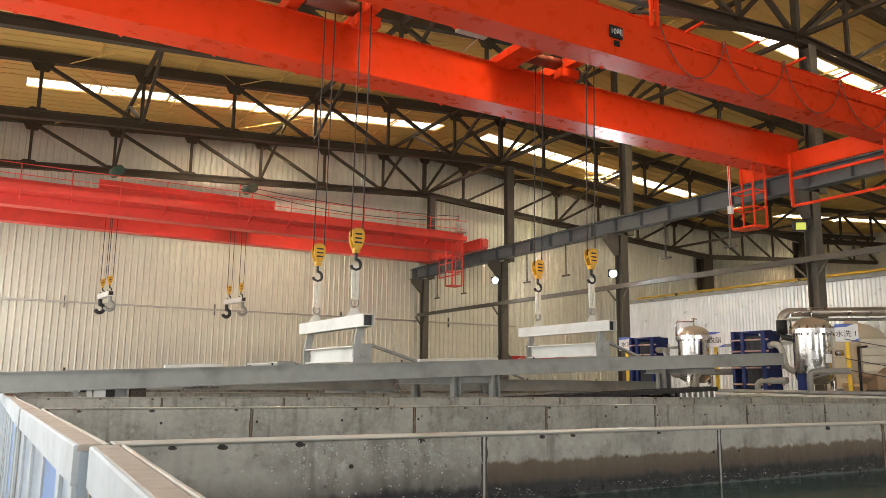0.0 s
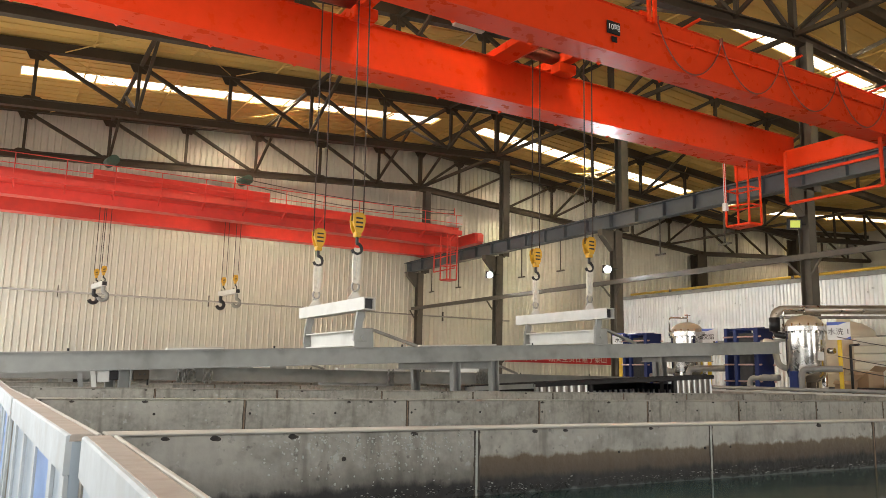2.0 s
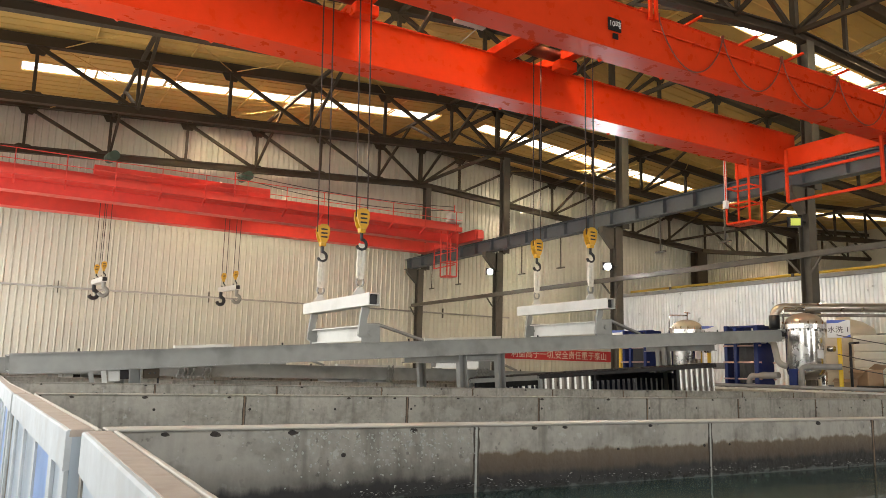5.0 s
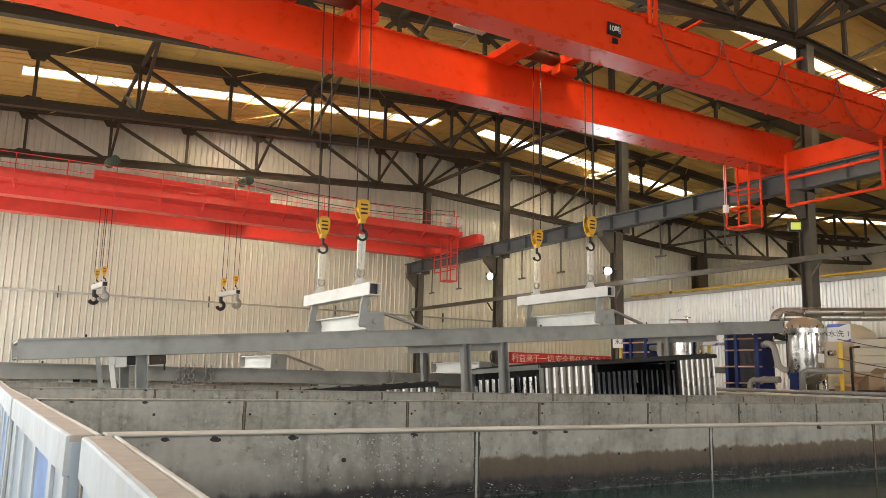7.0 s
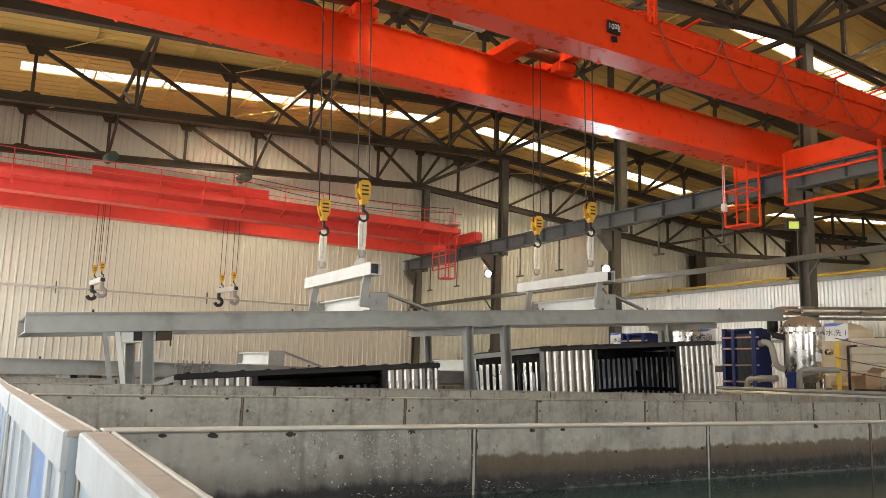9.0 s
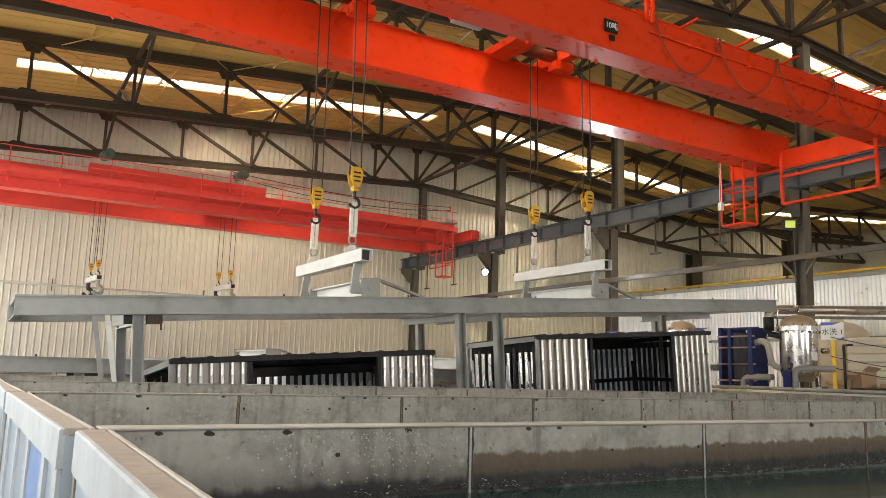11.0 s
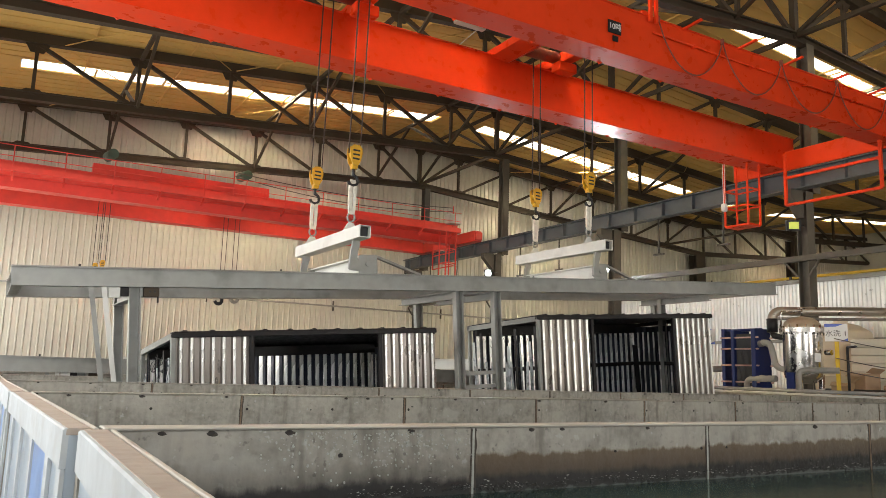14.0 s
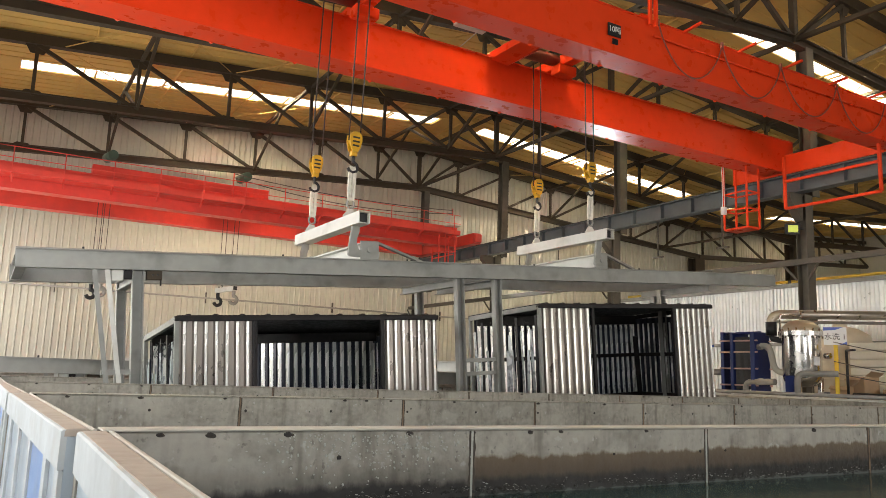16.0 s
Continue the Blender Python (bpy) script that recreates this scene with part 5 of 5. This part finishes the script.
        tube(bm, [(0.03 + 0.02 * math.sin(3 * a), y + r * math.cos(a), z + rnd.uniform(-0.02, 0.02) + r * math.sin(a)) for a in [5.4 * j / 14 + k for j in range(15)]], 0.004, 5)
        part("tie_wire", bm, M_BLACK, e, "dark tangled tie wire")
    return e


build_near_crane()
build_far_crane()
rack = build_rack()
enc_a = build_enclosure((0.90, 1.68, 0.81), 1.92, 1.68, (), 0.1218, 0.17, "galvanised profiled steel enclosure with a black frame and open middle")
enc_b = build_enclosure((1.03, 1.76, 0.91), 1.92, 1.84, (1.02, 0.3), 0.1285, 0.09, "taller galvanised profiled steel enclosure with a black frame and open middle")
bm = bmesh.new()
bar(bm, (3.36, 1.5, 1.36), (3.54, 1.62, 0.08), 0.02, 0.11, up=(0, 1, 0))
part("loose_flat", bm, M_FRAME, enc_b, "black flat bar leaning inside")
spreader_a = build_spreader()
spreader_b = copy_thing(spreader_a, Matrix())
blocks = [build_block("hook blocks")]
blocks += [copy_thing(blocks[0], Matrix()) for _ in range(3)]
slings = [build_sling()]
slings += [copy_thing(slings[0], Matrix()) for _ in range(3)]
ropes = [build_upper_rope(2.45)]
ropes += [copy_thing(ropes[0], Matrix()) for _ in range(3)]

# the idle rack resting over the next tanks
idle = copy_thing(rack, pose(6.1, 12.85, EYE + 0.05))
tagged(idle, "idle grey steel dipping rack resting on a far tank")

# ---- machines on the platform beside the tanks ----
PLAT = EYE - 0.21


def build_platform():
    p = thing("platform", "grey concrete machine platform beside the tanks", "platform", kind="structure")
    bm = bmesh.new()
    bm_box(bm, 12.62, 16.44, -2.0, 17.3, 0.0, PLAT)
    part("slab", bm, M_FLOOR, p)
    bm = bmesh.new()
    bm_round(bm, 12.60, 12.72, -0.6, 17.2, PLAT + 0.001, PLAT + 0.05, 0.006, 1)
    part("kerb", bm, M_LIGHTSTEEL, p, "pale kerb")


def build_filter(label):
    """Stainless filter vessel, origin at its foot."""
    f = thing("filter_vessel", label, "filter vessel", "filter vessels")
    r = 0.34
    bm = bmesh.new()
    lathe(bm, [(0, 0.22), (r * 0.6, 0.24), (r * 0.94, 0.32), (r, 0.40), (r, 1.16)], n=32)
    part("shell", bm, M_STAINLESS, f)
    bm = bmesh.new()
    lathe(bm, [(r, 1.16), (r + 0.055, 1.16), (r + 0.055, 1.20), (r + 0.055, 1.205), (r + 0.055, 1.245), (r, 1.245)], n=32, smooth=False)
    part("flange", bm, M_STAINLESS, f, "bolted stainless flange")
    bm = bmesh.new()
    lathe(bm, [(r, 1.245)] + [(r * math.cos(a), 1.26 + 0.21 * math.sin(a)) for a in [radians(9 * k) for k in range(1, 10)]] + [(0, 1.47)], n=32)
    part("dome_lid", bm, M_BRASSY, f, "domed warm-toned steel lid")
    for k in range(16):
        a = 2 * math.pi * k / 16
        rod("bolt", ((r + 0.03) * math.cos(a), (r + 0.03) * math.sin(a), 1.12), ((r + 0.03) * math.cos(a), (r + 0.03) * math.sin(a), 1.30), 0.014, M_STAINLESS, f, n=6)
    for k in range(3):
        a = radians(200 + 120 * k)
        bm = bmesh.new()
        x, y = 0.31 * math.cos(a), 0.31 * math.sin(a)
        bm_round(bm, x - 0.04, x + 0.04, y - 0.04, y + 0.04, 0, 0.4, 0.006, 1)
        part("leg", bm, M_STAINLESS, f)
    # davit arm of the lid
    bm = bmesh.new()
    tube(bm, [(-0.30, 0.22, 1.2)] + bend((-0.30, 0.22, 1.2), (-0.30, 0.22, 1.56), (0.02, 0.0, 1.56), 0.06) + [(0.02, 0.0, 1.56)], 0.016, 8)
    part("davit_arm", bm, M_STAINLESS, f)
    rod("lid_screw", (0.02, 0, 1.44), (0.02, 0, 1.64), 0.014, M_STAINLESS, f)
    rod("hand_wheel", (-0.07, 0, 1.62), (0.11, 0, 1.62), 0.012, M_STAINLESS, f)
    bm = bmesh.new()
    tube(bm, [(0.15, -r - 0.02, 0.8), (0.15, -r - 0.14, 0.8)], 0.05, 12)
    part("nozzle", bm, M_STAINLESS, f)
    slab("label_plate", -0.12, 0.02, -r - 0.012, -r + 0.02, 0.62, 0.78, M_SIGN, f, "pale name plate")
    return f


def build_exchanger(label):
    """Plate heat exchanger along y, origin at its foot, in the middle."""
    e = thing("plate_heat_exchanger", label, "heat exchanger", "heat exchangers")
    w, h = 0.24, 1.21
    slab("fixed_plate", -w, w, -0.47, -0.37, 0.02, h, M_NAVY, e, "thick navy end plate", 0.01)
    slab("moving_plate", -w, w, 0.02, 0.10, 0.05, h - 0.02, M_NAVY, e, "navy pressure plate", 0.01)
    bm = bmesh.new()
    for k in range(18):
        y = -0.36 + 0.02 * k
        bm_box(bm, -w + 0.04, w - 0.04, y, y + 0.013, 0.1 + 0.006 * (k % 2), h - 0.1)
    ob = part("plate_pack", bm, M_PLATES, e, "dark stack of thin plates")
    tagged(ob, kind="stuff")
    slab("end_support", -0.10, 0.10, 0.36, 0.44, 0, h + 0.02, M_NAVY, e, "navy end column", 0.008)
    rod("carrying_bar", (0, -0.45, h - 0.01), (0, 0.42, h - 0.01), 0.03, M_NAVY, e)
    for x in (-w + 0.03, w - 0.03):
        for z in (0.18, 0.5, 0.82, 1.04):
            rod("tie_rod", (x, -0.52, z), (x, 0.36, z), 0.016, M_COPPER, e, "pinkish threaded tie rod")
    for x in (-0.12, 0.12):
        for z in (0.26, 0.92):
            bm = bmesh.new()
            tube(bm, [(x, -0.47, z), (x, -0.56, z)], 0.06, 12)
            part("port", bm, M_PVC, e, "grey pipe port")
    return e


def build_pipes():
    def run(name, pts, r, material, label, cat="pipe", flanges=()):
        g = thing(name, label, cat, "process pipes")
        bm = bmesh.new()
        path = [pts[0]]
        for a, b, c in zip(pts, pts[1:], pts[2:]):
            path += bend(a, b, c, r * 2.2)
        path.append(pts[-1])
        tube(bm, path, r, 14)
        part("pipe", bm, material, g)
        for p, q in flanges:
            rod("flange", p, q, r * 1.35, material, g, n=14)
        return g
    z = PLAT
    g = run("vent_pipe", [(12.95, 9.52, EYE + 0.97), (12.95, 9.52, EYE + 1.37), (15.3, 7.2, EYE + 1.37)], 0.085, M_VENT, "warm steel vent pipe with an elbow over the vessels")
    bm = bmesh.new()
    tube(bm, [(12.95, 9.52, EYE + 0.96), (12.95, 9.52, EYE + 1.22)], 0.10, 14)
    part("sleeve", bm, M_BLACK, g, "black pipe sleeve")
    bm = bmesh.new()
    tube(bm, [(12.95, 9.52, EYE + 0.98), (12.96, 9.50, EYE + 0.90), (13.05, 9.33, EYE + 0.86), (13.12, 9.2, EYE + 0.86)], 0.06, 12)
    part("elbow", bm, M_BLACK, g, "black elbow into the vessel")
    bm = bmesh.new()
    bar(bm, (14.45, 8.05, EYE + 1.29), (14.45, 8.05, PLAT), 0.05, 0.05)
    part("stand", bm, M_PVC, g)
    run("cable_tray", [(13.3, 9.8, EYE + 1.26), (15.7, 7.4, EYE + 1.26)], 0.03, M_PVC, "grey conduit beside the vent pipe")
    run("outlet_pipe", [(12.93, 9.74, z + 0.98), (12.93, 9.56, z + 0.98), (12.91, 9.44, z + 0.50), (13.2, 9.12, z + 0.42)], 0.058, M_PALEPIPE, "grey plastic pipe between exchanger and filter vessel")
    run("drain_pipe", [(12.85, 10.05, z), (12.85, 10.05, z + 0.28), (12.85, 9.4, z + 0.30)], 0.06, M_PVC, "grey plastic drain pipe with an elbow")
    run("drain_pipe", [(12.80, 8.9, z), (12.80, 8.9, z + 0.46), (13.1, 8.3, z + 0.47)], 0.055, M_PVC, "grey plastic feed pipe before the filter vessel")
    run("outlet_pipe", [(12.9, 12.65, z + 0.95), (12.8, 12.35, z + 0.95), (12.8, 12.2, z + 0.40), (13.2, 11.9, z + 0.40)], 0.065, M_PVC, "grey plastic pipe between far exchanger and filter vessel")
    run("drain_pipe", [(12.82, 11.55, z), (12.82, 11.55, z + 0.46), (13.1, 10.8, z + 0.47)], 0.065, M_PVC, "grey plastic feed pipe before the far filter vessel")
    run("floor_pipe", [(12.78, 16.5, z + 0.09), (12.78, 6.0, z + 0.09)], 0.035, M_PVC, "grey pipe along the platform kerb")
    run("floor_pipe", [(13.9, 9.2, z + 0.10), (13.9, 5.0, z + 0.10)], 0.05, M_BLACK, "dark hose lying on the platform")


def build_sign(text, at):
    """White board facing the tanks on a yellow pole; origin at the pole's foot."""
    s = thing("tank_sign", "white tank sign with blue corners on a yellow pole", "sign", "tank signs", at)
    bm = bmesh.new()
    bm_round(bm, -0.035, 0.035, -0.035, 0.035, 0, 1.05, 0.006, 1)
    part("pole", bm, M_YPOLE, s, "yellow square pole")
    board = slab("board", -0.19, 0.19, -0.055, -0.038, 1.0, 1.32, M_SIGN, s)
    bm = bmesh.new()
    extrude_xz(bm, [(-0.19, 1.32), (0.14, 1.32), (0.0, 1.27), (-0.19, 1.26)], -0.060, -0.056)
    part("corner", bm, M_SIGNBLUE, board, "blue printed corner")
    bm = bmesh.new()
    extrude_xz(bm, [(0.19, 1.0), (0.19, 1.06), (0.06, 1.0)], -0.060, -0.056)
    part("corner", bm, M_SIGNBLUE, board)
    lettering("lettering", text, 0.13, M_INK, board, pose(0, -0.060, 1.14, 90, 0, 0), "black lettering")
    return s


def build_stores():
    t = thing("plastic_tank", "tan plastic tank with a domed lid", "tank")
    bm = bmesh.new()
    lathe(bm, [(0, 0), (0.57, 0), (0.6, 0.05), (0.6, 1.28), (0.58, 1.32), (0.54, 1.36), (0.36, 1.47), (0.14, 1.53), (0.14, 1.57), (0, 1.57)], 15.75, 9.9, PLAT, 32)
    part("body", bm, M_TAN, t)
    for z in (0.4, 0.8, 1.2):
        bm = bmesh.new()
        lathe(bm, [(0.595, z - 0.02), (0.62, z), (0.595, z + 0.02)], 15.75, 9.9, PLAT, 32)
        part("hoop", bm, M_TAN, t)
    c = thing("plastic_tank", "cream ribbed plastic tank beside the machines", "tank")
    for k in range(7):
        bm = bmesh.new()
        bm_round(bm, 14.75, 16.1, 6.2, 9.1, PLAT + 0.16 * k, PLAT + 0.16 * k + 0.156, 0.03, 2)
        part("band", bm, M_CREAMTANK, c)
    for x, y, s, h, turn in ((13.85, 8.7, 0.34, 0.26, 15), (14.1, 8.45, 0.36, 0.44, -12), (14.2, 8.0, 0.28, 0.22, 30)):
        b = thing("cardboard_box", "brown cardboard box with open flaps on the platform", "box", "cardboard boxes", pose(x, y, PLAT, 0, 0, turn))
        for x0, x1, y0, y1 in ((-s / 2, s / 2, -s / 2, -s / 2 + 0.01), (-s / 2, s / 2, s / 2 - 0.01, s / 2), (-s / 2, -s / 2 + 0.01, -s / 2 + 0.01, s / 2 - 0.01), (s / 2 - 0.01, s / 2, -s / 2 + 0.01, s / 2 - 0.01)):
            slab("side", x0, x1, y0, y1, 0, h, M_CARD, b, r=0.002)
        bm = bmesh.new()
        bar(bm, (0, -s / 2, h), (0.02, -s / 2 - 0.12, h + 0.09), 0.008, s * 0.95, up=(1, 0, 0))
        part("flap", bm, M_CARD, b)
        bm = bmesh.new()
        bar(bm, (-s / 2, 0, h), (-s / 2 - 0.1, 0.01, h - 0.06), 0.008, s * 0.95, up=(0, 1, 0))
        part("flap", bm, M_CARD, b)
    for i, (z0, z1, sag) in enumerate(((1.05, 0.72, 0.12), (0.70, 0.42, 0.12), (0.5, 0.20, 0.1))):
        bm = bmesh.new()
        a, b = Vector((13.3, 8.5, PLAT + z0)), Vector((14.3, 5.6, PLAT + z1))
        tube(bm, [a.lerp(b, k / 12) - Vector((0, 0, sag * (1 - (k / 6 - 1) ** 2))) for k in range(13)], 0.009, 6)
        single("cable", bm, M_CABLE, "black cable slung across the platform", "cable", "slung cables")
    # tool post and red valve handles
    h = thing("safety_rail", "black hose stand beside a filter vessel", "stand")
    rod("post", (13.45, 8.35, PLAT), (13.45, 8.35, PLAT + 0.9), 0.025, M_BLACK, h)
    rod("arm", (13.45, 8.35, PLAT + 0.9), (13.3, 8.1, PLAT + 0.9), 0.02, M_BLACK, h)


def build_banner():
    b = thing("banner", "long red cloth banner with pale lettering on the gable wall", "banner")
    x0, x1, z0, z1 = 20.05, 26.45, EYE + 0.66, EYE + 1.16
    bm = bmesh.new()
    bm_box(bm, x0, x1, WY1 - 0.045, WY1 - 0.034, z0, z1)
    part("cloth", bm, M_BANNER, b)
    lettering("lettering", "利益高于一切,安全责任重于泰山", 0.40, M_BANNERTEXT, b, pose((x0 + x1) / 2, WY1 - 0.05, (z0 + z1) / 2 - 0.02, 90, 0, 0), "pale lettering")


def build_fan():
    f = thing("wall_fan", "grey industrial fan on a stand by the far wall", "fan", at=pose(18.3, 26.6, 0))
    bm = bmesh.new()
    lathe(bm, [(0.36, -0.07), (0.38, 0), (0.36, 0.07)], n=24)
    for v in bm.verts:
        v.co = Vector((v.co.x, v.co.z, 2.45 + v.co.y))
    part("guard_ring", bm, M_COL, f)
    for k in range(8):
        a = math.pi * k / 8
        rod("guard_wire", (0.36 * math.cos(a), -0.06, 2.45 + 0.36 * math.sin(a)), (-0.36 * math.cos(a), -0.06, 2.45 - 0.36 * math.sin(a)), 0.008, M_COL, f, n=5)
    for k in range(3):
        a = radians(30 + 120 * k)
        bm = bmesh.new()
        bar(bm, (0.05 * math.cos(a), 0, 2.45 + 0.05 * math.sin(a)), (0.32 * math.cos(a), 0.03, 2.45 + 0.32 * math.sin(a)), 0.02, 0.16)
        part("blade", bm, M_COL, f)
    rod("stand", (0, 0.05, 0), (0, 0.05, 2.45), 0.03, M_COL, f)
    slab("foot", -0.3, 0.3, -0.25, 0.35, 0, 0.04, M_COL, f)


def build_idle_hooks():
    """Small lifting hooks parked under the far crane."""
    for x, turn in ((2.74, 6), (6.6, 9)):
        h = thing("lifting_bar", "short pale lifting bar with two round hooks under a crane", "lifting bar", "parked lifting bars", pose(x, 24.9, EYE + 2.42 + (0.06 if x > 5 else 0), 0, 0, turn))
        bm = bmesh.new()
        bm_round(bm, -0.08, 0.08, -0.68, 0.68, -0.07, 0.08, 0.008, 1)
        part("bar", bm, M_LIGHTSTEEL, h)
        # the bar is solid; a black sheet paints its open end's shade
        slab("open_end_shade", -0.065, 0.065, -0.69, -0.678, -0.055, 0.065, M_BLACK, h, "black sheet for the shaded open end of the bar")
        for y, material in ((-0.6, M_RACK), (0.6, M_BLACK)):
            bm = bmesh.new()
            hook_shape(bm, 1.45, 0, y, -0.17, 0, 1.5)
            part("hook", bm, material, h, "heavy round lifting hook")
        for y in (-0.45, 0.45):
            b = thing("hook_block", "small yellow hook block on long wire ropes", "hook block", "parked hook blocks", pose(x - y * math.sin(radians(turn)), 24.9 + y * math.cos(radians(turn)), EYE + 2.56 + (0.06 if x > 5 else 0)))
            build_hook(b, 0.6)
            for dx in (-0.07, 0.07):
                rod("rope", (dx, 0, 0.3), (dx, 0, 2.95), 0.010, M_ROPE, b, "dark wire rope", 6)


def build_chains():
    for x, y in ((2.55, 11.93), (2.68, 11.93), (2.93, 11.93), (6.0, 11.93), (7.8, 11.93), (7.95, 11.93)):
        c = thing("chain", "rusty grey chain looped over the idle rack beam", "chain", "rack chains", pose(x, y, EYE + 0.07))
        for side, n in ((-1, 6), (1, 5)):
            for k in range(n):
                bm = bmesh.new()
                w, h = (0.035, 0.010) if k % 2 else (0.010, 0.035)
                pts = [(side * 0.04 + 0.034 * math.cos(a) * (1 if k % 2 else 0.2), -0.02 + 0.034 * math.cos(a) * (0.2 if k % 2 else 1), -0.03 - 0.062 * k + 0.042 * math.sin(a)) for a in [2 * math.pi * j / 8 for j in range(9)]]
                tube(bm, pts, 0.011, 5, caps=False)
                part("link", bm, M_RACK, c)


build_platform()
fv = build_filter("polished stainless filter vessel with a bolted dome lid")
fv.matrix_basis = pose(13.2, 9.07, PLAT)
copy_thing(fv, pose(13.2, 11.9, PLAT))
bm = bmesh.new()
bm_round(bm, 12.80, 12.96, 8.98, 9.16, PLAT, PLAT + 0.42, 0.01, 1)
single("pump", bm, M_NAVY, "navy blue pump body at the foot of a vessel", "pump")
ex = build_exchanger("navy plate heat exchanger with dark plates and tie rods")
ex.matrix_basis = pose(13.05, 10.28, PLAT + 0.04)
copy_thing(ex, pose(13.05, 13.2, PLAT + 0.04))
build_pipes()
build_sign("水洗 1", pose(13.42, 8.53, PLAT, 0, 0, -62))
build_sign("脱脂", pose(13.42, 11.5, PLAT, 0, 0, -62))
build_sign("水洗", pose(13.42, 14.2, PLAT, 0, 0, -62))
build_stores()
build_banner()
build_fan()
build_idle_hooks()
build_chains()


def motions():
    # seconds; left spreader x and height, right spreader x and height over the eye; tilt of the rack
    lift = [
        (0, 4.013, 0.806, 7.821, 0.918, 2.50), (0.5, 4.041, 0.811, 7.846, 0.924, 2.50), (1, 4.041, 0.842, 7.852, 0.956, 2.58),
        (2, 4.098, 0.929, 7.893, 1.037, 2.75), (2.5, 4.12, 0.945, 7.893, 1.073, 3.15), (3, 4.136, 0.940, 7.901, 1.118, 3.6),
        (3.5, 4.145, 0.940, 7.908, 1.130, 3.86), (5.2, 4.16, 0.945, 7.915, 1.150, 3.9), (6.5, 4.146, 1.068, 7.907, 1.325, 4.12),
        (8, 4.181, 1.241, 7.919, 1.494, 3.92), (9, 4.184, 1.345, 7.950, 1.593, 3.94), (11.5, 4.076, 1.527, 7.954, 1.795, 3.9),
        (13, 4.060, 1.689, 7.924, 1.964, 3.9), (14, 4.015, 1.781, 7.910, 2.060, 4.0), (15, 4.005, 1.877, 7.930, 2.165, 4.03), (16, 4.005, 1.983, 7.955, 2.278, 4.09)]
    sway = lambda x, z, top_x: math.degrees(math.atan2(top_x - x, ROPE_TOP - z))
    # small drift of the rack along its tanks
    drifts = ((0, 0), (3.5, 0.0), (6.5, 0.065), (8.5, 0.10), (9, 0.095), (11.5, 0.03), (13, 0.0), (15, -0.02), (16, -0.02))
    rack_rows, a_rows, b_rows = [], [], []
    for t, xl, zl, xr, zr, tilt in lift:
        m = pose((xl + xr) / 2 + 0.13 + 0.0075 * t, 9.75, EYE + (zl + zr) / 2 - 0.56, 0, -tilt, 0)
        drift = next(d0 + (d1 - d0) * (t - t0) / (t1 - t0) for (t0, d0), (t1, d1) in zip(drifts, drifts[1:]) if t <= t1)
        rack_rows.append((t, Matrix.Translation((drift, 0, 0)) @ m))
        a_rows.append((t, m @ pose(-4.42, -0.72, -2.39)))
        b_rows.append((t, m @ pose(0.74, -0.72, -2.39)))
    walk(rack, rack_rows)
    walk(enc_a, a_rows)
    walk(enc_b, b_rows)
    for ob, xi, top_x, k in ((spreader_a, 1, 3.98, 0), (spreader_b, 3, 7.95, 2)):
        walk(ob, [(r[0], pose(r[xi] + (-0.08 if xi == 1 else 0.05), 9.75, EYE + r[xi + 1])) for r in lift])
        for j, y in enumerate((9.75 - SPAN / 2, 9.75 + SPAN / 2)):
            rows = [(r[0], r[xi] + (-0.08 if xi == 1 else 0.05), EYE + r[xi + 1] + 0.67) for r in lift]
            walk(slings[k + j], [(t, pose(x, y, z)) for t, x, z in rows])
            walk(blocks[k + j], [(t, pose(x, y, z, 0, sway(x, z, top_x), 0)) for t, x, z in rows])
            walk(ropes[k + j], [(t, pose(top_x, y, ROPE_TOP, 0, sway(x, z, top_x), 0)) for t, x, z in rows])


motions()
